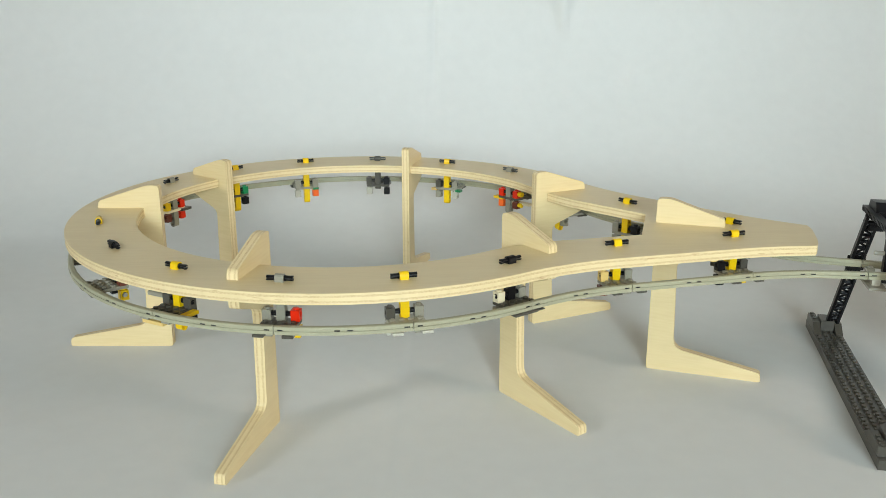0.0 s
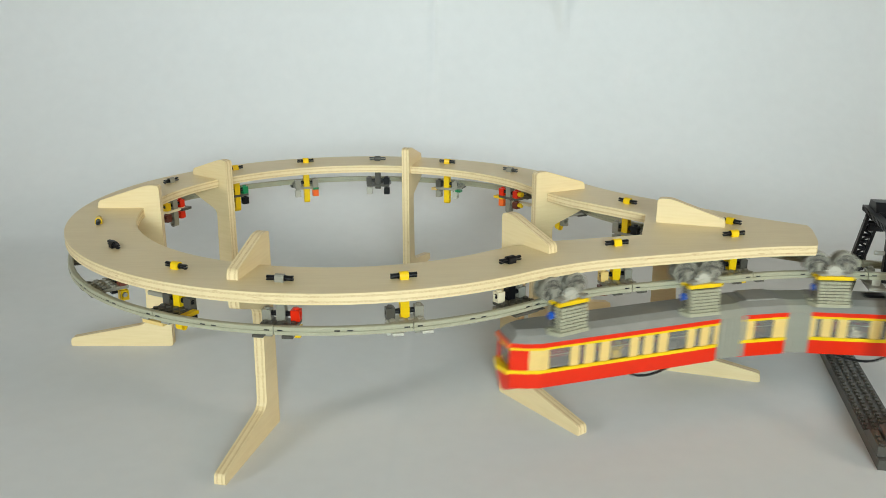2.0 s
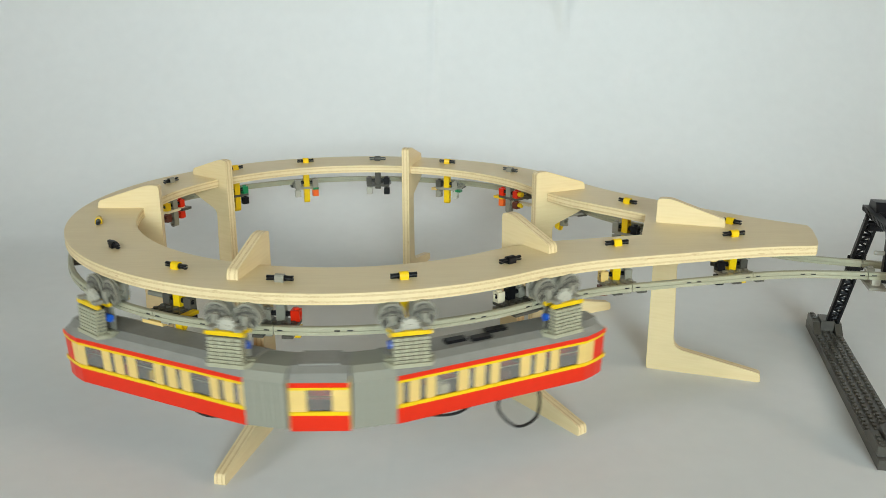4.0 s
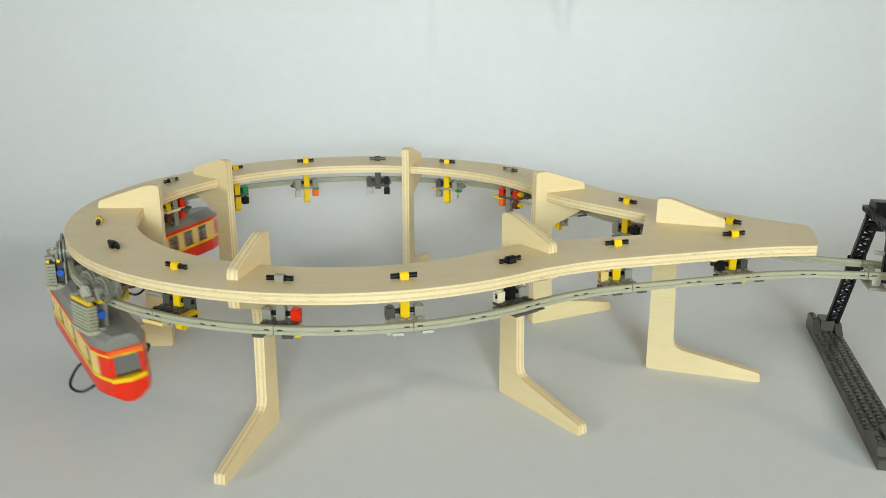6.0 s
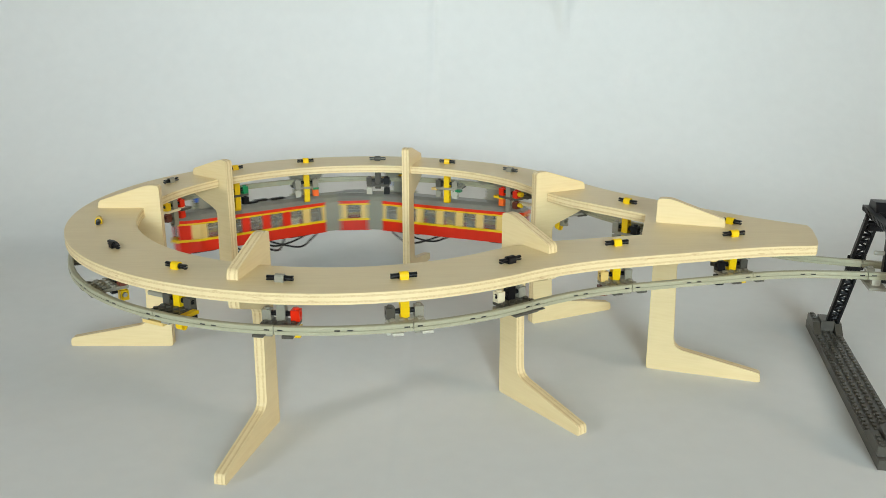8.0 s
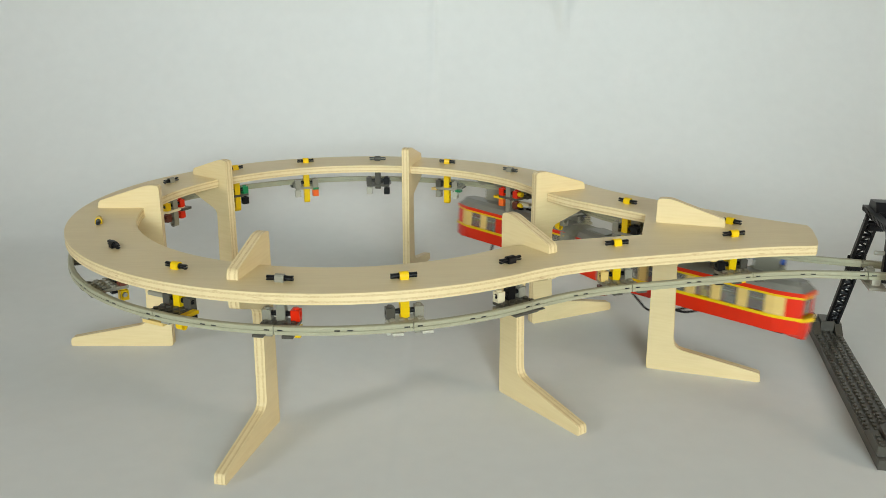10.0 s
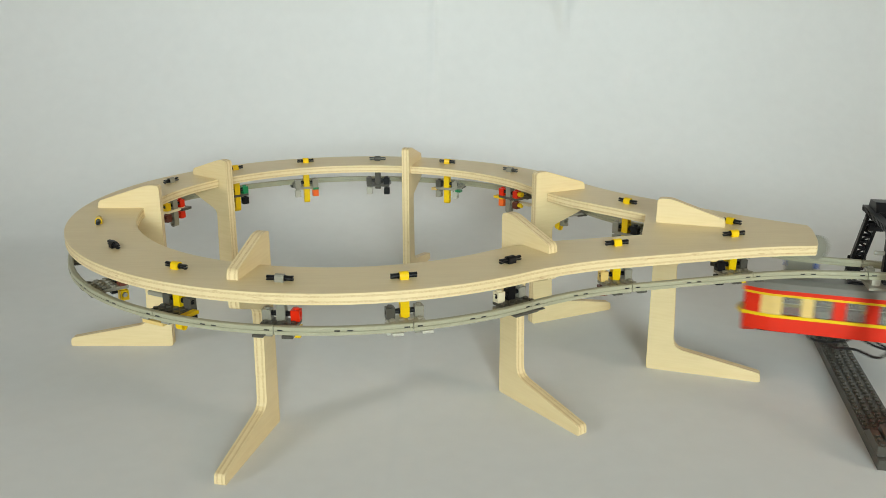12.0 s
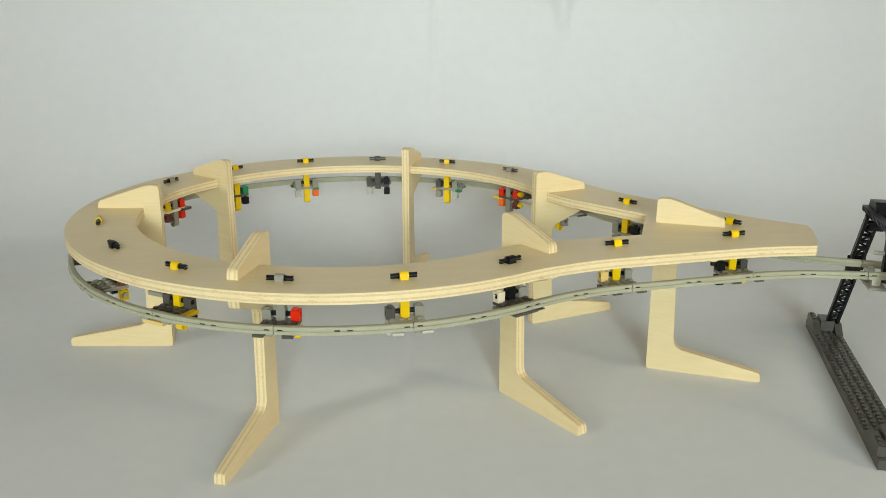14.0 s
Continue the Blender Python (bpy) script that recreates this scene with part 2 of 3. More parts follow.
def room():
    """Unseen plain walls added round the table to enclose and bounce the light, with three openings for the lamps."""
    low, high, th = -0.75, 1.9, 0.1
    x0, x1, y0, y1 = -2.5, 2.5, -3.4, 1.1

    def wall(name, along, lo, hi, at, opening):
        bm = bmesh.new()
        a, b, c, d = opening if opening else (lo, lo, low, low)
        blocks = [(lo, a, low, high), (b, hi, low, high), (a, b, low, c), (a, b, d, high)] if opening else [(lo, hi, low, high)]
        for p, q, r, s in blocks:
            if along == "x":
                box(bm, p, q, at, at + th, r, s)
            else:
                box(bm, at, at + th, p, q, r, s)
        tagged(part(name, bm, PLASTER, None), "unseen pale plastered wall added round the set", "wall", kind="structure")

    wall("wall_west", "y", y0, y1, x0 - th, (-2.05, -1.35, 0.65, 1.45))
    wall("wall_east", "y", y0, y1, x1, (-1.90, -1.10, 0.65, 1.45))
    # This opening is added only to hold the south fill lamp.
    wall("wall_south", "x", x0, x1, y0 - th, (-0.15, 0.75, 0.50, 1.30))
    wall("wall_north", "x", x0, x1, y1, None)
    tagged(part("ceiling", box(bmesh.new(), x0, x1, y0, y1, high, high + th), PLASTER, None), "unseen plain ceiling added over the set", "ceiling", kind="structure")
    tagged(part("floor", box(bmesh.new(), x0, x1, y0, y1, low - th, low), PLASTER, None), "unseen plain pale floor added under the set", "floor", kind="structure")
    table = empty("table", pose(0, 0, -0.006))
    part("tabletop", box(bmesh.new(), -1.5, 1.8, -1.3, 0.9, -0.03, 0, 0.002), PLY, table)
    for x in (-1.4, 1.7):
        for y in (-1.2, 0.8):
            part("leg", box(bmesh.new(), x - 0.03, x + 0.03, y - 0.03, y + 0.03, -0.744, -0.03, 0.002), PLY, table)
    tagged(table, "plain wooden table under the white paper", "table")


backdrop()
room()

# ---- the plywood loop and its legs ----
outer = branch(0.3027, 40.0, [(0.105, -29.5), (0.11, -29.5), (0.078, -18), (0.008, -18)])
inner = branch(0.2326, 37.0, [(0.085, -29.5), (0.085, -29.5)])


def closed(half):
    return [xy(u, -v) for u, v in reversed(half)][:-1] + [xy(u, v) for u, v in half]


def rounded(half):
    """Closes the narrow end of the loop with a slightly bowed cut."""
    u, v = half[-1]
    return half + [(u + 0.0035 * math.sin(math.pi * k / 8 + 0.25), v * (1 - k / 4.5)) for k in range(1, 5)]


MID = (BOARD_TOP + BOARD_LOW) / 2
bm = prism(closed(rounded(outer)), BOARD_LOW - MID, BOARD_TOP - MID, [closed(inner)], side=1)
board = part("plywood_board", bm, [PLY, PLY_EDGE], None)
board.matrix_basis = pose(0, 0, MID)
mod = board.modifiers.new("soft_edges", "BEVEL")
mod.width, mod.segments, mod.limit_method, mod.angle_limit = 0.0005, 2, "ANGLE", radians(50)
tagged(board, "teardrop loop of pale birch plywood resting on seven legs", "board")


def fillet(pts, r, n=4):
    """Rounds the corners of an outline; r: a radius for each corner."""
    out = []
    for i, p in enumerate(pts):
        a, b, c = Vector(pts[i - 1]), Vector(p), Vector(pts[(i + 1) % len(pts)])
        k = min(r[i], (a - b).length * 0.45, (c - b).length * 0.45)
        if k <= 0:
            out.append(p)
            continue
        s, e = b + (a - b).normalized() * k, b + (c - b).normalized() * k
        out += [tuple(s.lerp(b, t).lerp(b.lerp(e, t), t)) for t in [j / n for j in range(n + 1)]]
    return out


LEG = [(0, 0), (0.1195, 0), (0.1185, 0.0100), (0.0275, 0.0275), (0.0245, 0.1240), (0.0695, 0.1405),
       (0.0695, 0.1665), (0.0685, 0.1745), (0.0130, 0.1925), (0.0, 0.1915)]
ROUND = [0.003, 0.003, 0.003, 0.010, 0.007, 0.002, 0.001, 0.004, 0.006, 0.004]
leg_mesh = part("support_leg", prism(fillet(LEG, ROUND), -0.005, 0.005, side=1), [PLY, PLY_EDGE], None)
mod = leg_mesh.modifiers.new("soft_edges", "BEVEL")
mod.width, mod.segments, mod.limit_method, mod.angle_limit = 0.0006, 2, "ANGLE", radians(50)
tagged(leg_mesh, "upright cut plywood leg gripping the loop", "leg", group="legs of the loop")
LEGS = [(-0.0696, -0.1972, -105.0), (0.1581, -0.1403, -57.6), (-0.2139, -0.0004, 177.3), (-0.164, 0.140, 139.0), (0.061, 0.214, 74.0),
        (0.2145, 0.0485, 23.0), (0.3240, -0.0885, -21.5)]


def leg_pose(x, y, deg):
    return pose(x, y, 0, 0, 0, deg) @ pose(0, 0, 0, 90, 0, 0)


leg_mesh.matrix_basis = leg_pose(*LEGS[0])
for row in LEGS[1:]:
    copy_thing(leg_mesh, leg_pose(*row))

# ---- the rail, piece by piece ----
PATH = [Vector(xy(u, -v)) for u, v in reversed(RAIL_FRONT)][:-1] + [Vector(xy(u, v)) for u, v in RAIL_BACK]
DIST = [0.0]
for a, b in zip(PATH, PATH[1:]):
    DIST.append(DIST[-1] + (b - a).length)
PX, PY = [p.x for p in PATH], [p.y for p in PATH]
HALF = sum(1 for _ in RAIL_FRONT) - 1
S_MID = DIST[HALF]


def on_rail(s):
    """The point at s metres along the rail, and the way it goes there."""
    p = Vector((float(np.interp(s, DIST, PX)), float(np.interp(s, DIST, PY))))
    a = Vector((float(np.interp(s - 0.006, DIST, PX)), float(np.interp(s - 0.006, DIST, PY))))
    b = Vector((float(np.interp(s + 0.006, DIST, PX)), float(np.interp(s + 0.006, DIST, PY))))
    return p, (b - a).normalized()


ARC = 2 * radians(180 - 38.0) * 0.300 / 13
S_IN = S_MID - 6.5 * ARC
JOINTS = [S_IN - 0.110 - 0.128 - 0.115 - 0.128 * k for k in range(6, -1, -1)] + [S_IN - 0.110 - 0.128, S_IN - 0.110]
JOINTS += [S_IN + ARC * k for k in range(14)]
S_OUT = JOINTS[-1]
JOINTS += [S_OUT + 0.110, S_OUT + 0.238, S_OUT + 0.353] + [S_OUT + 0.353 + 0.128 * k for k in range(1, 8)]
SECTION = [(a, b * 0.86) for a, b in [(-0.0028, -0.0040), (0.0028, -0.0040), (0.0028, -0.0006), (0.0019, -0.0004), (0.0019, 0.0002), (0.0028, 0.0004), (0.0026, 0.0036),
           (0.0016, 0.0042), (-0.0016, 0.0042), (-0.0026, 0.0036), (-0.0028, 0.0004), (-0.0019, 0.0002), (-0.0019, -0.0004), (-0.0028, -0.0006)]]
rail = empty("rail", pose(0, 0, 0))
tagged(rail, "jointed grey plastic rail hanging below the plywood loop", "rail")


def dash(s, parent):
    """A dark slot in the outer flank of the rail."""
    p, d = on_rail(s)
    ob = piece("slot", lambda: box(bmesh.new(), -0.0023, 0.0023, -0.0001, 0.00025, -0.0005, 0.0005), "black", parent)
    ob.matrix_basis = Matrix.Translation((p.x, p.y, RAIL_Z + 0.0006)) @ Matrix.Rotation(math.atan2(d.y, d.x), 4, "Z") @ pose(0, 0.0027, 0)


for s0, s1 in zip(JOINTS, JOINTS[1:]):
    n = 14
    pts = []
    for k in range(n + 1):
        p, d = on_rail(s0 + 0.0004 + (s1 - s0 - 0.0008) * k / n)
        pts.append((p.x, p.y, RAIL_Z))
    rp = part("rail_piece", sweep(pts, SECTION), RAILGREY, rail)
    for s in (s0 + 0.0055, s1 - 0.0055, (s0 + s1) / 2 - 0.0052, (s0 + s1) / 2 + 0.0052):
        dash(s, rp)

# ---- hangers: a beam through the board, blocks and plates that hold the rail ----
STUD, HI = 0.008, 0.0096


def studs(bm, xs, ys, z):
    for x in xs:
        for y in ys:
            rod(bm, (x, y, z), (x, y, z + 0.0017), 0.0024, 10)
    return bm


def beam_mesh(holes):
    def make():
        length = STUD * holes
        o = []
        for k in range(7):
            a = math.pi * k / 6
            o.append((0.0037 * math.cos(a), -0.0037 + 0.0037 * math.sin(a)))
        for k in range(7):
            a = math.pi + math.pi * k / 6
            o.append((0.0037 * math.cos(a), -length + 0.0037 + 0.0037 * math.sin(a)))
        hs = [circle(0, -STUD * (k + 0.5), 0.0024, 12) for k in range(holes)]
        return tip_over(prism(o, -0.0039, 0.0039, hs))
    return make


def block_mesh():
    """A block with a cross hole and one stud."""
    o = [(-0.0039, 0), (0.0039, 0), (0.0039, HI), (-0.0039, HI)]
    bm = tip_over(prism(o, -0.0039, 0.0039, [circle(0, 0.0056, 0.0026, 12)]))
    return studs(bm, [0], [0], HI)


def half_round(bm, x0, x1, r, up, gap):
    """Adds half a round bar along x, cut by a slot of that gap."""
    arc = [(r * math.cos(a), up * (gap / 2 + (r - gap / 2) * math.sin(a))) for a in [math.pi * k / 8 for k in range(9)]]
    ends = [[bm.verts.new((x, y, z)) for y, z in arc] for x in (x0, x1)]
    n = len(arc)
    made = [bm.faces.new(ends[0]), bm.faces.new(ends[1][::-1])]
    made += [bm.faces.new((ends[0][i], ends[1][i], ends[1][(i + 1) % n], ends[0][(i + 1) % n])) for i in range(n)]
    bmesh.ops.recalc_face_normals(bm, faces=made)


def pin_mesh(length):
    """A connector pin: a ribbed middle, slotted ends with a lip."""
    def make():
        bm = bmesh.new()
        h = length / 2
        rod(bm, (-0.0050, 0, 0), (0.0050, 0, 0), 0.0023, 12)
        for s in (-1, 1):
            rod(bm, (s * 0.0040, 0, 0), (s * 0.0052, 0, 0), 0.0026, 12)
            for up in (-1, 1):
                half_round(bm, s * 0.0030, s * (h - 0.0010), 0.0022, up, 0.0010)
                half_round(bm, s * (h - 0.0014), s * h, 0.00232, up, 0.0010)
        return bm
    return make


def plate_mesh(nx, ny, bumps=True):
    def make():
        bm = box(bmesh.new(), -nx * STUD / 2 + 0.0001, nx * STUD / 2 - 0.0001, 0, ny * STUD, 0, 0.0032, 0.0002)
        if bumps:
            studs(bm, [STUD * (i - (nx - 1) / 2) for i in range(nx)], [STUD * (j + 0.5) for j in range(ny)], 0.0032)
        return bm
    return make


PZ = 0.1288


def hanger_plate():
    """A plate four studs long that reaches from under the blocks to the rail."""
    bm = box(bmesh.new(), -0.0160, 0.0160, -0.0045, 0.0268, 0, 0.0032, 0.0002)
    return studs(bm, [-0.012, -0.004, 0.004, 0.012], [0.0085, 0.0165, 0.0240], 0.0032)



def hanger(x, y, deg, beam="yellow", holes=8, left="grey", right="grey", plate="grey", low_left="grey", low_right="dark", clip="dark", collar="black", long_clip=False, extra=()):
    """x runs along the rail, y outward; the pin lies on the board."""
    h = empty("rail_hanger", pose(x, y, 0, 0, 0, deg))
    tagged(h, "%s beam hanger with %s and %s blocks under the board" % (beam, left, right), "hanger", group="rail hangers")
    top = BOARD_TOP + 0.0066
    piece("beam_%d" % holes, beam_mesh(holes), beam, h, pose(0, 0, top), "beam")
    piece("pin", pin_mesh(0.0228), collar, h, pose(0, 0, BOARD_TOP + 0.0029), "pin")
    piece("lower_pin", pin_mesh(0.031), "black", h, pose(0, 0, PZ + 0.0032 + 0.0056), "pin")
    for sx, c, lc in ((1, left, low_left), (-1, right, low_right)):
        piece("block", block_mesh, c, h, pose(0.0125 * sx, 0, PZ + 0.0032), "block")
        piece("block", block_mesh, lc, h, pose(0.0125 * sx, 0, PZ - HI - 0.0018), "block")
    piece("plate", hanger_plate, plate, h, pose(0, 0, PZ), "plate")
    piece("bar_low", lambda: box(bmesh.new(), -0.0160, 0.0160, 0.0060, 0.0305, 0, 0.0010, 0.0002), plate, h, pose(0, 0, PZ - 0.0012), "bar") if long_clip else None
    for x, w in ((0.006, 0.026),) if long_clip else ((-0.0135, 0.0095), (0.0115, 0.0095)):
        piece("clip_%d" % (w * 1e4), lambda: box(bmesh.new(), -w / 2, w / 2, 0.0180, 0.0312, -0.0024, 0, 0.0002), clip, h, pose(x, 0, RAIL_Z - 0.0037), "clip")
    for key, make, colour, at in extra:
        piece(key, make, colour, h, Matrix.Translation((-2 * at.translation.x, 0, 0)) @ at, key)
    return h


def bar_mesh(length, r):
    return lambda: rod(bmesh.new(), (-length / 2, 0, 0), (length / 2, 0, 0), r, 12)


def tile_mesh(nx, ny):
    return lambda: box(bmesh.new(), -nx * STUD / 2, nx * STUD / 2, -ny * STUD / 2, ny * STUD / 2, 0, 0.0032, 0.0002)


PIN_R = 0.270
RING = {
    0: dict(beam="black", holes=6, left="white", right="grey", plate="dark", low_left="grey", low_right="dark", long_clip=True),
    1: dict(left="dark", right="grey", plate="pale", low_left="pale", low_right="grey", clip="pale", holes=6),
    2: dict(beam="grey", left="grey", right="red", plate="dark", low_left="grey", low_right="yellow", holes=6),
    3: dict(left="dark", right="dark", plate="dark", low_left="grey", low_right="black", clip="grey",
            extra=[("tan_tile", tile_mesh(1, 3), "yellow", pose(0.0185, 0.012, PZ - 0.0006)), ("axle", bar_mesh(0.022, 0.0022), "grey", pose(-0.026, 0, PZ + 0.009)),
                   ("lower_clip", tile_mesh(3, 1), "beige", pose(-0.002, 0.0270, RAIL_Z - 0.0094))]),
    4: dict(beam="black", holes=6, left="black", right="brown", plate="grey", low_left="black", low_right="yellow",
            extra=[("axle_pin", bar_mesh(0.0095, 0.0022), "pale", pose(0.0125, 0, PZ - HI + 0.0038))]),
    5: dict(left="grey", right="dark", plate="grey"),
    6: dict(left="dark", right="grey", plate="grey", holes=6),
    7: dict(beam="grey", left="red", right="yellow", plate="white", low_left="red", low_right="brown",
            extra=[("tile", tile_mesh(2, 2), "dark", pose(-0.016, 0.0, PZ - 0.0010))]),
    8: dict(left="green", right="dark", plate="dark", low_left="black", low_right="dark"),
    9: dict(left="grey", right="grey", plate="grey", low_left="orange", low_right="pale",
            extra=[("tile", tile_mesh(1, 1), "green", pose(-0.0125, -0.001, PZ - 0.0018))]),
    10: dict(beam="dark", holes=6, left="black", right="dark", plate="dark", low_left="black", low_right="pale", collar="dark"),
    11: dict(left="grey", right="dark", plate="grey", low_left="pale", low_right="grey",
             extra=[("tile", tile_mesh(2, 1), "green", pose(-0.018, -0.001, PZ - 0.0018)), ("tile_pale", tile_mesh(1, 1), "beige", pose(0.019, 0, PZ - 0.0018))]),
    12: dict(beam="grey", left="red", right="red", plate="dark", low_left="brown", low_right="orange", collar="dark",
             extra=[("cap", bar_mesh(0.007, 0.0033), "yellow", pose(-0.019, 0, PZ + 0.009)), ("cap_low", bar_mesh(0.007, 0.0030), "yellow", pose(-0.019, 0, PZ - 0.006)),
                    ("tile", tile_mesh(2, 1), "yellow", pose(0.018, 0, PZ - 0.0018)), ("tile_white", tile_mesh(4, 1), "white", pose(-0.018, 0.004, PZ - 0.0052))]),
    13: dict(left="grey", right="dark", plate="grey"),
}
for k, spec in RING.items():
    ang = -17.9 - 38.3 - 284.0 / 13 * k
    a = radians(ang)
    r = PIN_R + (0.003 if k in (0, 1, 2) else 0.0)
    hanger(r * math.cos(a), r * math.sin(a), ang - 90, **spec)
for s, spec in ((S_IN - 0.108, dict(holes=6, left="beige", right="grey", plate="grey", low_left="brown", low_right="grey")),
                (S_IN - 0.234, dict(holes=6, left="black", right="dark", plate="grey", low_left="black", low_right="yellow",
                                    extra=[("tan_block", tile_mesh(1, 1), "beige", pose(-0.018, -0.004, PZ + 0.012))])),
                (S_OUT + 0.107, dict(holes=6, left="black", right="grey", plate="grey", low_left="black", low_right="grey")),
                (S_OUT + 0.233, dict(left="dark", right="grey", plate="grey"))):
    p, d = on_rail(s)
    q = p - Vector((-d.y, d.x)) * 0.030
    hanger(q.x, q.y, math.degrees(math.atan2(d.y, d.x)), **spec)
# ---- gantry that carries the rail on ----
def lattice_mesh(length):
    """A flat girder with two chords and zigzag webs."""
    def make():
        bm = bmesh.new()
        w, t = 0.0056, 0.0030
        for x in (-w, w):
            box(bm, x - 0.0016, x + 0.0016, -t, t, 0, length, 0.0003)
        n = max(2, round(length / 0.0105))
        for k in range(n + 1):
            z = length * k / n
            rod(bm, (-w, 0, z), (w, 0, z), 0.0019, 6)
            if k < n:
                z2 = length * (k + 1) / n
                rod(bm, (-w if k % 2 else w, 0, z), (w if k % 2 else -w, 0, z2), 0.0014, 6)
        box(bm, -w - 0.0035, w + 0.0035, -t - 0.0012, t + 0.0012, length * 0.56, length * 0.56 + 0.016, 0.0006)
        return bm
    return make


def gantry(u, turn):
    """Local x lies along the rail, y across it."""
    x, y = xy(u, 0.0225)
    g = empty("gantry", pose(x, y, 0, 0, 0, math.degrees(AXIS) + turn))
    tagged(g, "black lattice gantry on a dark grey studded base", "gantry", group="gantries")

    def base():
        return box(bmesh.new(), -0.016, 0.016, -0.178, 0.168, 0, 0.0096, 0.0003)

    piece("base", base, "dark", g)
    piece("base_studs", lambda: studs(bmesh.new(), [-0.012, -0.004, 0.004, 0.012], [-0.168 + 0.008 * k for k in range(42)], 0.0096), "dark", g)
    for sy, y0 in ((1, 0.140), (-1, -0.148)):
        def shoe():
            bm = bmesh.new()
            for sx in (-1, 1):
                a = tip_over(prism([(-0.024, 0), (0.024, 0), (0.024, 0.0096), (-0.008, 0.0096)], -0.004, 0.004))
                for v in a.verts:
                    v.co = Vector((v.co.x + 0.012 * sx, v.co.y * sy, v.co.z))
                me = bpy.data.meshes.new("shoe_side")
                a.to_mesh(me)
                a.free()
                bm.from_mesh(me)
            studs(bm, [-0.012, 0.012], [sy * (0.020 - 0.008 * k) for k in range(3)], 0.0096)
            box(bm, -0.0075, 0.0075, -0.012, 0.012, 0, 0.013, 0.0004)
            bmesh.ops.recalc_face_normals(bm, faces=bm.faces)
            return bm
        piece("shoe_%d" % sy, shoe, "dark", g, pose(0, y0, 0.0100), "shoe")
        top, foot = Vector((0.015 if sy > 0 else 0.026, sy * 0.026, 0.178)), Vector((0.006 if sy > 0 else 0.012, y0 - 0.004 * sy, 0.018))
        d = top - foot
        m = Matrix.Translation(foot) @ Matrix.Rotation(-math.atan2(d.y, d.z), 4, "X")
        piece("lattice_leg_%d" % round(d.length * 1000), lattice_mesh(d.length), "black", g, m, "lattice_leg")
        piece("bracket", lambda: box(bmesh.new(), -0.0075, 0.0075, -0.006, 0.006, 0, 0.008, 0.0005), "black", g, pose(top.x - 0.003, top.y + 0.012 * sy, 0.160), "bracket")

    def crossbeam():
        bm = bmesh.new()
        for x in (-0.012, 0.012):
            box(bm, x - 0.004, x + 0.004, -0.054, 0.054, 0.0015, 0.0072, 0.0003)
            for k in range(21):
                box(bm, x - 0.0046, x + 0.0046, -0.053 + 0.005 * k, -0.0505 + 0.005 * k, 0.0022, 0.0066)
        for y in (-0.048, -0.02, 0.02, 0.048):
            box(bm, -0.009, 0.009, y - 0.004, y + 0.004, 0, 0.0075, 0.0003)
        return bm

    piece("crossbeam", crossbeam, "black", g, pose(0.017, 0, 0.176))
    for sy in (1, -1):
        piece("ridge_%d" % sy, lambda: tip_over(prism([(-0.016, 0), (0.016, 0), (0.012, 0.008), (-0.010, 0.0095)], -0.012, 0.012)), "black", g, pose(0.018, 0.034 * sy, 0.1832), "ridge")

    piece("drop_post", lambda: box(bmesh.new(), -0.005, 0.005, -0.004, 0.004, 0, 0.056, 0.0004), "black", g, pose(0.013, -0.0215, 0.122))
    piece("yoke", lambda: box(bmesh.new(), -0.008, 0.008, -0.046, 0.004, 0, 0.0030, 0.0002), "grey", g, pose(0, 0, PZ - 0.0085))
    for y in (-0.010, -0.034):
        piece("clamp", block_mesh, "pale", g, pose(0, y, PZ - 0.0054))
    piece("axle_stub", bar_mesh(0.014, 0.0022), "pale", g, pose(0.006, -0.0215, 0.152))
    return g


gantry(0.546, 3.0)
gantry(1.02, 0.0)

# ---- the suspended tram: x runs forward, y to the outer side of the loop, z up from the table ----
Z0, Z1, Z2, Z3, Z4, Z5, ROOF = 0.0585, 0.0732, 0.0764, 0.0962, 0.0984, 0.1026, 0.1120
HW = 0.0238


def skin(bm, pts, z0, z1, t=0.0016):
    """A wall strip that follows pts (x, y), from z0 to z1, with thickness inward."""
    n = len(pts)
    rows = []
    for i, (x, y) in enumerate(pts):
        a, b = Vector(pts[max(0, i - 1)]), Vector(pts[min(n - 1, i + 1)])
        d = (b - a).normalized()
        q = Vector((x, y)) + Vector((d.y, -d.x)) * t
        rows.append([bm.verts.new((x, y, z0)), bm.verts.new((x, y, z1)), bm.verts.new((q.x, q.y, z1)), bm.verts.new((q.x, q.y, z0))])
    for r, s in zip(rows, rows[1:]):
        for k in range(4):
            bm.faces.new((r[k], r[(k + 1) % 4], s[(k + 1) % 4], s[k]))
    bm.faces.new(rows[0][::-1])
    bm.faces.new(rows[-1])
    bmesh.ops.recalc_face_normals(bm, faces=bm.faces)
    return bm


def roof_mesh(outline_top, outline_low):
    bm = bmesh.new()
    a = [bm.verts.new((x, y, Z5)) for x, y in outline_low]
    b = [bm.verts.new((x, y, ROOF - 0.0035)) for x, y in outline_top]
    c = [bm.verts.new((x * 1.0, y * 0.6, ROOF)) for x, y in outline_top]
    n = len(a)
    for r, s in ((a, b), (b, c)):
        for i in range(n):
            bm.faces.new((r[i], r[(i + 1) % n], s[(i + 1) % n], s[i]))
    bm.faces.new(c)
    bm.faces.new(a[::-1])
    bmesh.ops.recalc_face_normals(bm, faces=bm.faces)
    return bm


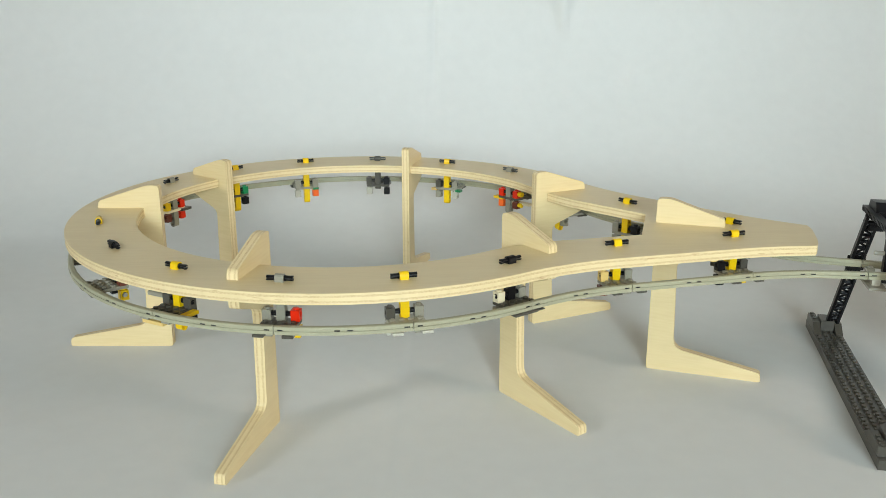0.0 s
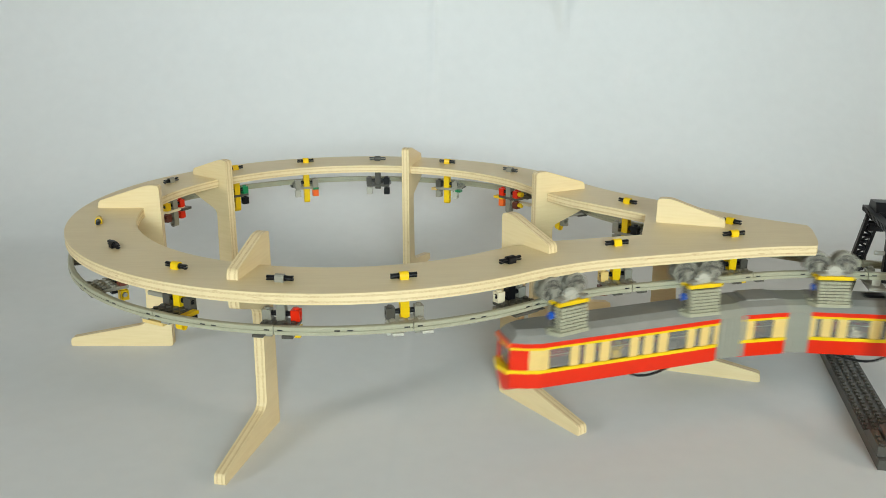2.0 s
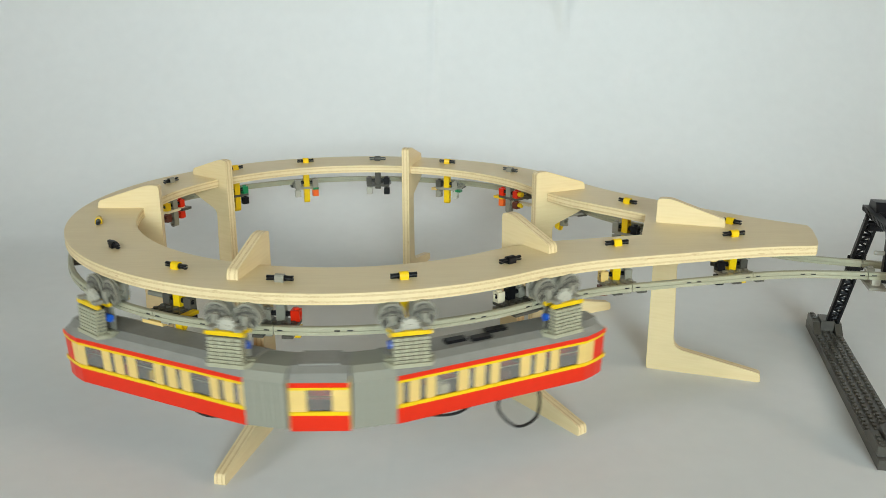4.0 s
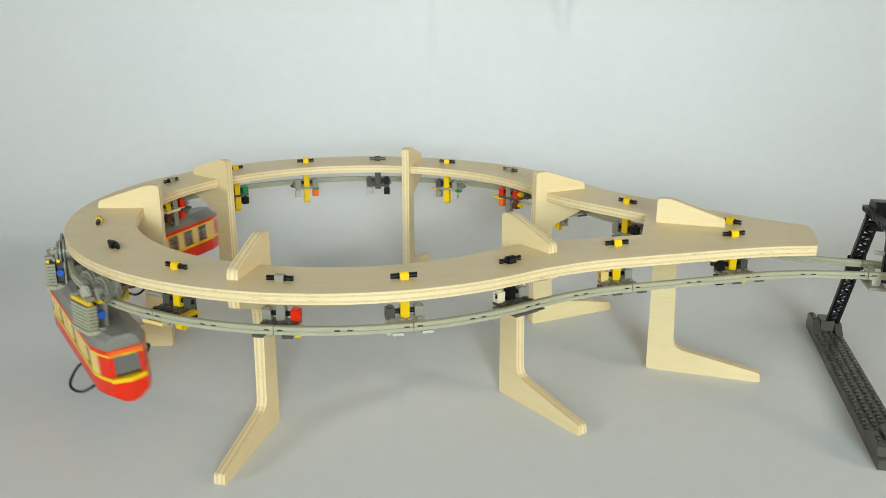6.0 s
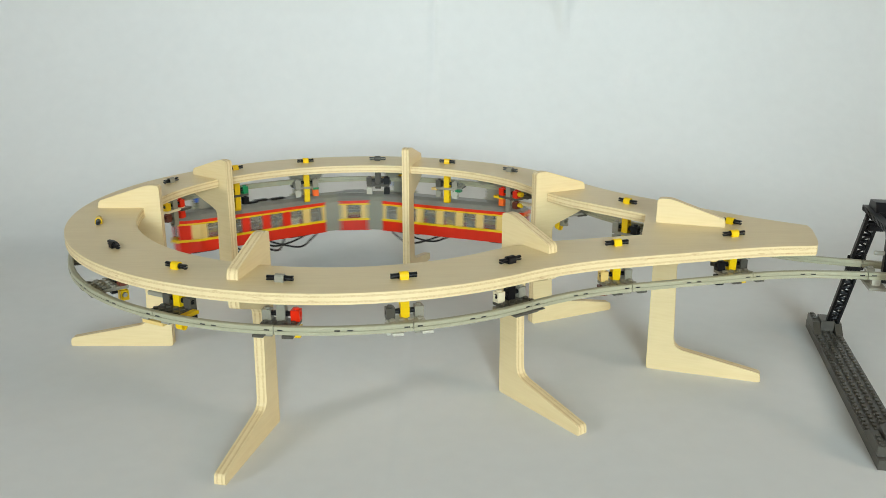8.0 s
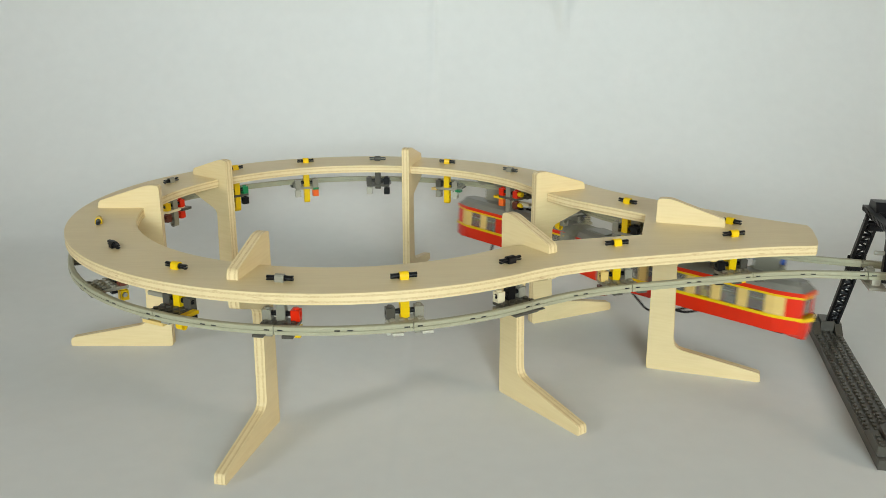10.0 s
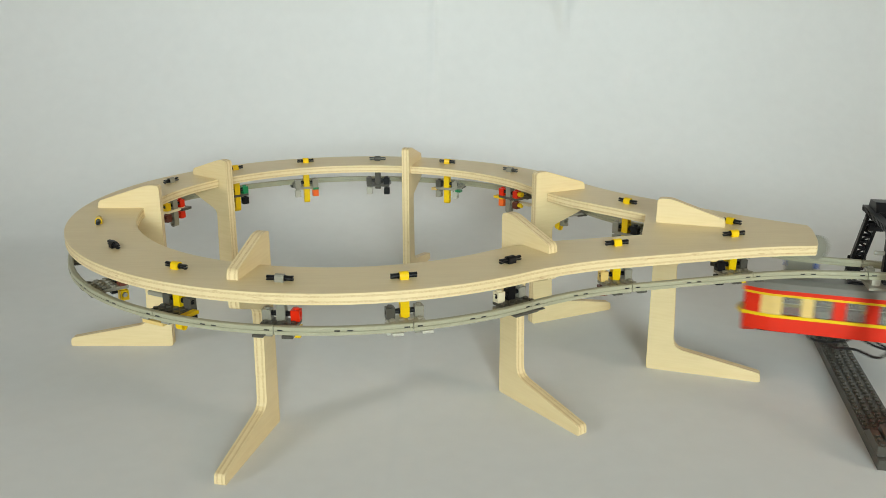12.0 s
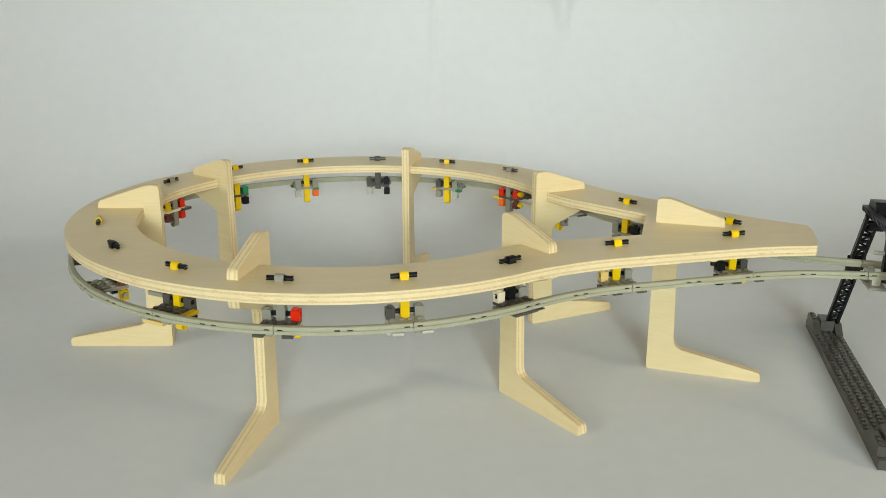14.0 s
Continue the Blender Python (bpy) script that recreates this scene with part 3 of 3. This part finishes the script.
def wheel_mesh():
    """Grey rims side by side with a groove for the rail, turning round y."""
    bm = bmesh.new()
    for y0, y1, r in ((-0.0052, -0.0036, 0.0112), (-0.0036, 0.0036, 0.0084), (0.0036, 0.0050, 0.0117), (0.0068, 0.0084, 0.0117)):
        rod(bm, (0, y0, 0), (0, y1, 0), r, 24)
    for k in range(6):
        a = math.pi * k / 3
        rod(bm, (0.0075 * math.cos(a), 0.0082, 0.0075 * math.sin(a)), (0.0075 * math.cos(a), 0.0093, 0.0075 * math.sin(a)), 0.0017, 8)
    rod(bm, (0, 0.0084, 0), (0, 0.0104, 0), 0.0038, 12)
    return bm


def hub_mesh():
    """The dark core that shows between the rims."""
    bm = rod(bmesh.new(), (0, 0.0049, 0), (0, 0.0069, 0), 0.0090, 20)
    return rod(bm, (0, 0.0083, 0), (0, 0.0088, 0), 0.0098, 20)


def gear_mesh():
    """A spur gear with square teeth, turning round y."""
    bm = rod(bmesh.new(), (0, -0.0018, 0), (0, 0.0018, 0), 0.0074, 20)
    for k in range(16):
        a = 2 * math.pi * k / 16
        c, d = Vector((math.cos(a), 0, math.sin(a))), Vector((-math.sin(a), 0, math.cos(a)))
        foot, tip = [], []
        for sy in (-1, 1):
            for sd in (-sy, sy):
                foot.append(bm.verts.new(c * 0.0070 + d * 0.0009 * sd + Vector((0, 0.0018 * sy, 0))))
                tip.append(bm.verts.new(c * 0.0094 + d * 0.0006 * sd + Vector((0, 0.0018 * sy, 0))))
        made = [bm.faces.new(tip)] + [bm.faces.new((foot[i], foot[(i + 1) % 4], tip[(i + 1) % 4], tip[i])) for i in range(4)]
        bmesh.ops.recalc_face_normals(bm, faces=made)
    rod(bm, (0, -0.0026, 0), (0, 0.0026, 0), 0.0030, 10)
    return bm


def carrier_mesh():
    """The plate under a bogie, its corners cut."""
    o = [(-0.0210, 0.0160), (-0.0160, 0.0255), (0.0160, 0.0255), (0.0210, 0.0160), (0.0185, -0.0040), (-0.0185, -0.0040)]
    bm = prism(o, 0.1078, 0.1112)
    return studs(bm, [-0.0175, 0.0175], [0.0125], 0.1112)


def bogie(parent):
    b = piece("bogie", carrier_mesh, RAILGREY, parent, name="bogie")
    piece("side_block", lambda: box(bmesh.new(), -0.0148, 0.0148, 0.0150, 0.0222, 0.1110, 0.1338), "dark", b)
    for k in range(7):
        for c in range(4):
            piece("stack_plate", lambda: box(bmesh.new(), -0.0033, 0.0033, 0.0146, 0.0242, 0, 0.0027, 0.0003), RAILGREY, b, pose(-0.01155 + 0.0077 * c, 0, 0.1113 + 0.0032 * k))
    piece("inner_wall", lambda: box(bmesh.new(), -0.0140, 0.0140, 0.0050, 0.0070, 0.1110, 0.1345, 0.0003), "grey", b)
    for x in (-0.0133, 0.0133):
        piece("axle", lambda: rod(bmesh.new(), (0, -0.008, 0), (0, 0.0275, 0), 0.0015, 8), "grey", b, pose(x, 0, 0.1460))
        piece("axle_box", lambda: box(bmesh.new(), -0.0028, 0.0028, 0.0106, 0.0135, -0.0086, 0.0030, 0.0003), "grey", b, pose(x, 0, 0.1460))
        piece("axle_block", lambda: box(bmesh.new(), -0.0032, 0.0032, 0.0150, 0.0235, 0, 0.0030, 0.0003), "grey", b, pose(x * 0.88, 0, 0.1385))
    for y in (0.0112, 0.0212):
        piece("yellow_beam", lambda: tip_beam(0.0176, 0.0017, 0.0019), "yellow", b, pose(0, y, 0.1363), "side_beam", "yellow beam")
    piece("motor_block", lambda: box(bmesh.new(), -0.0095, 0.0140, 0.0075, 0.0140, 0.1125, 0.1330, 0.0006), "dark", b, None, "motor")
    for x in (0.0120, -0.0105):
        piece("blue_axle", bar_mesh(0.010, 0.0035), "blue", b, pose(x, 0.0107, 0.1235), "axle_end", "blue axle end")
    piece("pivot", lambda: rod(bmesh.new(), (0, 0.006, 0.1082), (0, 0.006, ROOF - 0.0065), 0.013, 20), "black", b, None, "pivot", "black turning pivot")
    piece("gear", gear_mesh, "pale", b, pose(0, 0.0162, 0.1395), "gear", "pale toothed gear")
    wheels = []
    for x in (-0.0133, 0.0133):
        w = piece("wheel", wheel_mesh, "grey", b, pose(x, 0, 0.1460), "wheel")
        piece("hub", hub_mesh, "dark", b, pose(x, 0, 0.1460), "hub")
        wheels.append(w)
    return b, wheels


def tip_beam(half, across, up):
    """A beam along x with rounded ends."""
    bm = box(bmesh.new(), -half + up, half - up, -across, across, -up, up, 0.0003)
    for s in (-1, 1):
        rod(bm, (s * (half - up), -across, 0), (s * (half - up), across, 0), up, 12)
    return bm


def cable(parent, pts, r=0.0014):
    """A loose black cable through a few points."""
    P = [Vector(p) for p in pts]
    P = [P[0]] + P + [P[-1]]
    path = []
    for i in range(1, len(P) - 2):
        for k in range(8):
            t = k / 8
            path.append(0.5 * (2 * P[i] + (P[i + 1] - P[i - 1]) * t + (2 * P[i - 1] - 5 * P[i] + 4 * P[i + 1] - P[i + 2]) * t * t
                               + (3 * P[i] - P[i - 1] - 3 * P[i + 1] + P[i + 2]) * t ** 3))
    path.append(P[-1])
    bm = bmesh.new()
    for a, b in zip(path, path[1:]):
        rod(bm, a, b + (b - a) * 0.05, r, 6)
    part("cable", bm, RUBBER, parent, "loose black cable")


def pane(parent, x0, x1, y):
    s = 1 if y > 0 else -1
    p = part("window_pane", box(bmesh.new(), x0, x1, y - 0.0014 * s - 0.0004, y - 0.0014 * s + 0.0004, Z2 + 0.0008, Z3 - 0.0008), GLASS, parent)
    p.visible_shadow = False
    return p


def side(parent, x0, x1, y, windows, red=()):
    """Pillars between the windows of one side; windows: (x, x) from front to back, growing in x."""
    edges = [x0] + [e for w in windows for e in w] + [x1]
    t = 0.0016 if y > 0 else -0.0016
    for k in range(0, len(edges), 2):
        a, b = edges[k], edges[k + 1]
        if b - a > 0.0004:
            part("pillar", box(bmesh.new(), a, b, min(y, y - t), max(y, y - t), Z2, Z3, 0.0002), PLASTIC["red" if k // 2 in red else "beige"], parent)
    for a, b in windows:
        pane(parent, a, b, y)
        if b - a > 0.012:
            part("sash", box(bmesh.new(), a, b, y - t * 0.75, y - t * 0.35, (Z2 + Z3) / 2 + 0.003, (Z2 + Z3) / 2 + 0.0036), PLASTIC["grey"], parent)


def chin_mesh(x, w):
    """The pointed piece below the nose."""
    bm = bmesh.new()
    top = [bm.verts.new(p) for p in ((x - 0.016, w * 1.2, Z0), (x, w, Z0), (x + 0.0022, 0, Z0), (x, -w, Z0), (x - 0.016, -w * 1.2, Z0))]
    low = [bm.verts.new(p) for p in ((x - 0.012, w * 0.8, Z0 - 0.004), (x, w * 0.45, Z0 - 0.0065), (x + 0.0015, 0, Z0 - 0.0075), (x, -w * 0.45, Z0 - 0.0065), (x - 0.012, -w * 0.8, Z0 - 0.004))]
    for i in range(5):
        j = (i + 1) % 5
        bm.faces.new((top[i], top[j], low[j], low[i]))
    bm.faces.new(top)
    bm.faces.new(low)
    bmesh.ops.recalc_face_normals(bm, faces=bm.faces)
    return bm


def end_car(name, label, d_front, red=(), flip=1, seats=("blue", "dark", "white", "yellow", "red")):
    """A cab car; x = 0 at its outer bogie, the nose at +x, the coupled end at -x. flip -1: y turned over."""
    car = empty(name, pose(0, 0, 0))
    tagged(car, label, "tram car", group="tram cars")
    XN, XC, XR = 0.0508, 0.0250, -0.1610
    plan = [(XR, HW), (XC, HW), (XC + 0.014, HW * 0.84), (XN, HW * 0.62), (XN + 0.0022, 0.0), (XN, -HW * 0.62), (XC + 0.014, -HW * 0.84), (XC, -HW), (XR, -HW)]
    for nm, z0, z1, c, g in (("red_skirt", Z0, Z1, "red", 0.0), ("yellow_stripe", Z1, Z2, "yellow", 0.0007), ("yellow_trim", Z3, Z4, "yellow", 0.0004), ("red_band", Z4, Z5, "red", 0.0002)):
        pts = [(x + (g if abs(y) < HW * 0.7 and x > 0 else 0), y + math.copysign(g, y) if y else y) for x, y in plan]
        part(nm, skin(bmesh.new(), pts, z0, z1), PLASTIC[c], car)
    # the cab, with red posts, cream corner and a wide front window
    for sy in (1, -1):
        a, b, c = Vector((XC, HW * sy)), Vector((XC + 0.014, HW * 0.84 * sy)), Vector((XN, HW * 0.62 * sy))
        for nm, p, q, col in (("corner_panel", a, a.lerp(b, 0.75), "beige"), ("cab_post", a.lerp(b, 0.75), c, "red")):
            pts = [tuple(p), tuple(b), tuple(q)] if nm == "cab_post" else [tuple(p), tuple(q)]
            part(nm, skin(bmesh.new(), pts if sy > 0 else pts[::-1], Z2, Z3), PLASTIC[col], car)
    fw = HW * 0.62
    part("cab_front", skin(bmesh.new(), [(XN, fw), (XN, fw * 0.74)], Z2, Z3), PLASTIC["red"], car)
    part("cab_front", skin(bmesh.new(), [(XN, -fw * 0.74), (XN, -fw)], Z2, Z3), PLASTIC["red"], car)
    part("windscreen", box(bmesh.new(), XN - 0.0014, XN - 0.0006, -fw * 0.74, fw * 0.74, Z2 + 0.002, Z3 - 0.001), GLASS, car).visible_shadow = False
    part("bumper", prism([(XN - 0.001, fw * 1.05), (XN - 0.001, -fw * 1.05), (XN + 0.003, -fw), (XN + 0.0075, 0), (XN + 0.003, fw)], Z1 - 0.0008, Z2), PLASTIC["yellow"], car)
    part("chin", chin_mesh(XN, fw), PLASTIC["red"], car)
    part("visor", box(bmesh.new(), XN - 0.004, XN + 0.0025, -fw, fw, Z4 - 0.001, Z5 - 0.0005, 0.0006), PLASTIC["orange"], car, "orange visor")
    outside = []
    for k in range(3):
        x = -0.1610 + 0.0612 * k
        outside += [(x + 0.0045, x + 0.0100), (x + 0.0200, x + 0.0255), (x + 0.0345, x + 0.0555)]
    inside = [(-0.1555 + 0.0303 * k, -0.1370 + 0.0303 * k) for k in range(6)]
    side(car, XR, XC, HW * flip, outside)
    side(car, XR, XC, -HW * flip, inside, red)
    low = [(XR, HW), (XC, HW), (XC + 0.014, HW * 0.84), (XN, HW * 0.62), (XN, -HW * 0.62), (XC + 0.014, -HW * 0.84), (XC, -HW), (XR, -HW)]
    top = [(XR, HW * 0.80), (XC - 0.004, HW * 0.80), (XC + 0.010, HW * 0.70), (XN - 0.006, HW * 0.50), (XN - 0.006, -HW * 0.50), (XC + 0.010, -HW * 0.70), (XC - 0.004, -HW * 0.80), (XR, -HW * 0.80)]
    part("roof", roof_mesh(top, low), PLASTIC["roof"], car)
    part("underframe", prism([(x - 0.003, y * 0.88) for x, y in low], Z0 + 0.0015, Z0 + 0.0040), PLASTIC["dark"], car)
    part("end_wall", box(bmesh.new(), XR, XR + 0.002, -HW * 0.9, HW * 0.9, Z0, Z5), PLASTIC["beige"], car)
    for x in (-0.12, 0.02):
        part("lower_tile", box(bmesh.new(), x - 0.016, x + 0.016, -0.018, 0.018, Z0 - 0.0022, Z0, 0.0004), PLASTIC["black"], car)
    for k, c in enumerate(seats):
        x = -0.146 + 0.030 * k
        for y in (-0.013, 0.012):
            part("seat", box(box(bmesh.new(), x - 0.005, x + 0.005, y - 0.005, y + 0.005, Z1, Z2 + 0.006, 0.0006), x - 0.005, x - 0.002, y - 0.005, y + 0.005, Z2 + 0.006, Z2 + 0.012, 0.0006),
                 PLASTIC[c if y * flip > 0 or k % 2 else "grey"], car)
    cable(car, [(-0.155, -0.010 * flip, Z0), (-0.140, -0.012 * flip, Z0 - 0.010), (-0.122, -0.014 * flip, Z0 - 0.018), (-0.092, -0.010 * flip, Z0 - 0.010), (-0.07, -0.006 * flip, Z0)])
    cable(car, [(-0.15, 0.0, Z0), (-0.12, 0.004 * flip, Z0 - 0.012), (-0.09, 0.004 * flip, Z0 - 0.015), (-0.06, -0.004 * flip, Z0 - 0.002), (-0.05, -0.004 * flip, Z0)])
    return car


D_A, D_B, D_C = 0.143, 0.1407, 0.1451
lead = end_car("lead_tram_car", "red and beige plastic tram car with grey roof, leading", D_A, flip=1)
tail = end_car("trailing_tram_car", "red and beige plastic tram car with red window posts, trailing", D_C, red=(2, 3, 4), flip=-1, seats=("dark", "white", "grey", "brown", "grey"))
cable(tail, [(-0.02, -0.004, Z0), (-0.016, -0.014, Z0 - 0.010), (-0.029, -0.030, Z0 - 0.022), (-0.053, -0.036, Z0 - 0.022), (-0.064, -0.022, Z0 - 0.009), (-0.045, -0.004, Z0 - 0.001), (-0.03, 0.0, Z0)])
cable(tail, [(-0.02, 0.010, Z0), (-0.035, 0.030, Z0 - 0.008), (-0.055, 0.043, Z0 - 0.004), (-0.080, 0.036, Z0 - 0.012), (-0.10, 0.012, Z0)])
for x, y in ((-0.055, 0.004), (-0.075, -0.005), (-0.098, -0.001)):
    part("roof_box", box(bmesh.new(), x - 0.010, x + 0.010, y - 0.004, y + 0.004, ROOF - 0.0005, ROOF + 0.0026, 0.0006), PLASTIC["black"], tail)

middle = empty("middle_tram_car", pose(0, 0, 0))
tagged(middle, "short red and beige plastic tram section between bellows", "tram car", group="tram cars")
ML = 0.024
for nm, z0, z1, c, g in (("red_skirt", Z0, Z1, "red", 0.0), ("yellow_stripe", Z1, Z2, "yellow", 0.0007), ("yellow_trim", Z3, Z4, "yellow", 0.0004), ("red_band", Z4, Z5, "red", 0.0002)):
    for sy in (1, -1):
        y = (HW + g) * sy
        part(nm, box(bmesh.new(), -ML, ML, min(y, y - 0.0018 * sy), max(y, y - 0.0018 * sy), z0, z1), PLASTIC[c], middle)
for sy in (1, -1):
    side(middle, -ML, ML, HW * sy, [(-0.010, 0.010)])
part("roof", roof_mesh([(-ML, HW * 0.8), (ML, HW * 0.8), (ML, -HW * 0.8), (-ML, -HW * 0.8)], [(-ML, HW), (ML, HW), (ML, -HW), (-ML, -HW)]), PLASTIC["roof"], middle)
for sx in (1, -1):
    part("end_wall", box(bmesh.new(), ML * sx - 0.001, ML * sx + 0.001, -HW * 0.9, HW * 0.9, Z0, Z5), PLASTIC["beige"], middle)
part("underframe", box(bmesh.new(), -ML, ML, -HW * 0.93, HW * 0.93, Z0 + 0.0005, Z0 + 0.003), PLASTIC["dark"], middle)


part("roof_tile", box(bmesh.new(), -0.016, 0.016, -0.012, 0.012, ROOF - 0.0003, ROOF + 0.0016, 0.0004), PLASTIC["roof"], middle)


def bellows():
    g = empty("gangway_bellows", pose(0, 0, 0))
    tagged(g, "ribbed grey bellows joining two tram sections", "bellows", group="bellows")

    def rib(w):
        def make():
            pts = [(-w, Z0 + 0.001), (w, Z0 + 0.001), (w, Z5 - 0.001), (w * 0.8, ROOF - 0.004), (w * 0.5, ROOF - 0.0010), (-w * 0.5, ROOF - 0.0010), (-w * 0.8, ROOF - 0.004), (-w, Z5 - 0.001)]
            return tip_over(prism(pts, -0.0022, 0.0022))
        return make
    ribs = []
    for k in range(9):
        wide = k % 2 == 0
        ribs.append(piece("rib_wide" if wide else "rib_thin", rib(HW if wide else HW - 0.0008), "bellows", g, pose(-0.016 + 0.004 * k, 0, 0), "rib"))
    return g, ribs


bel_a, ribs_a = bellows()
bel_c, ribs_c = bellows()
BOGIES = [(*bogie(lead), 0.0), (*bogie(lead), -D_A), (*bogie(tail), -D_C), (*bogie(tail), 0.0)]

# distance of the leading bogie along the rail at a few times
KNOTS_T = (0, 0.8, 1.6, 2.0, 2.4, 2.7, 3.0, 3.2, 4.25, 5.3, 6.0, 6.7, 7.5, 8.2, 9.25, 10.3, 11.0, 11.25, 11.7, 12.5, 14.0)
KNOTS_S = (0.3119, 0.4845, 0.6730, 0.7722, 0.8613, 0.9335, 1.0060, 1.0435, 1.2583, 1.4876, 1.6485, 1.8118, 2.0045, 2.1700, 2.3951, 2.6136, 2.7706, 2.8360, 2.9400, 3.1375, 3.51)
S_SHIFT = 0.6
LEAN = radians(3.5)


def train_s(t):
    """Smooth distance of the leading bogie at t."""
    w = [-0.1, -0.05, 0.0, 0.05, 0.1]
    return S_SHIFT + sum(float(np.interp(t + d, KNOTS_T, KNOTS_S)) if 0.1 <= t <= 13.9 else float(np.interp(t, KNOTS_T, KNOTS_S)) for d in w) / 5


def upright(p, d):
    """A pose on the rail at p that faces d, leaning a little with its foot to the inside."""
    m = Matrix.Translation((p.x, p.y, 0)) @ Matrix.Rotation(math.atan2(d.y, d.x), 4, "Z")
    return m @ Matrix.Translation((0, 0, RAIL_Z)) @ Matrix.Rotation(-LEAN, 4, "X") @ Matrix.Translation((0, 0, -RAIL_Z))


def flat(p, d):
    return Matrix.Translation((p.x, p.y, 0)) @ Matrix.Rotation(math.atan2(d.y, d.x), 4, "Z")


def motions():
    rows = {ob: [] for ob in (lead, tail, middle, bel_a, bel_c)}
    bog = [[] for _ in BOGIES]
    times = [k / 10 for k in range(141)]
    for t in times:
        s = train_s(t)
        spots = [on_rail(s - d) for d in (0, D_A, D_A + D_B, D_A + D_B + D_C)]
        pa, pb, pc, pd = [q[0] for q in spots]
        da, dc = (pa - pb).normalized(), (pc - pd).normalized()
        ma, mc = upright(pa, da), upright(pd, -dc)
        rows[lead].append((t, ma))
        # the trailing car is built nose forward and runs backwards
        mt = Matrix.Translation((pd.x, pd.y, 0)) @ Matrix.Rotation(math.atan2(-dc.y, -dc.x), 4, "Z")
        mt = mt @ Matrix.Translation((0, 0, RAIL_Z)) @ Matrix.Rotation(LEAN, 4, "X") @ Matrix.Translation((0, 0, -RAIL_Z))
        rows[tail].append((t, mt))
        ea, ec = pb - da * (0.161 - D_A), pc + dc * (0.161 - D_C)
        dm = (ea - ec).normalized()
        mid = (ea + ec) / 2
        out = Vector((-dm.y, dm.x))
        bend = da.angle_signed(dc)
        mid = mid + out * (math.tan(abs(bend) / 4) * 0.04 * (1 if bend < 0 else -1))
        rows[middle].append((t, upright(mid, dm)))
        for ob, end, d_end, back in ((bel_a, ea, da, mid + dm * ML), (bel_c, ec, dc, mid - dm * ML)):
            rows[ob].append((t, upright((end + back) / 2, (d_end + dm + (end - back).normalized() * (1 if ob is bel_a else -1)).normalized())))
        for k, (p, d) in enumerate(spots):
            body = ma if k < 2 else mt
            want = flat(p, d)
            bog[k].append((t, body.inverted() @ want))
    for ob, r in rows.items():
        walk(ob, r)
    for (b, wheels, _), r in zip(BOGIES, bog):
        walk(b, r)
    spin = [(k / 30, train_s(k / 30)) for k in range(421)]
    for b, wheels, _ in BOGIES:
        for w in wheels:
            x = w.matrix_basis.translation.x
            walk(w, [(t, Matrix.Translation((x, 0, 0.1460)) @ Matrix.Rotation(s / 0.0088, 4, "Y")) for t, s in spin])


motions()
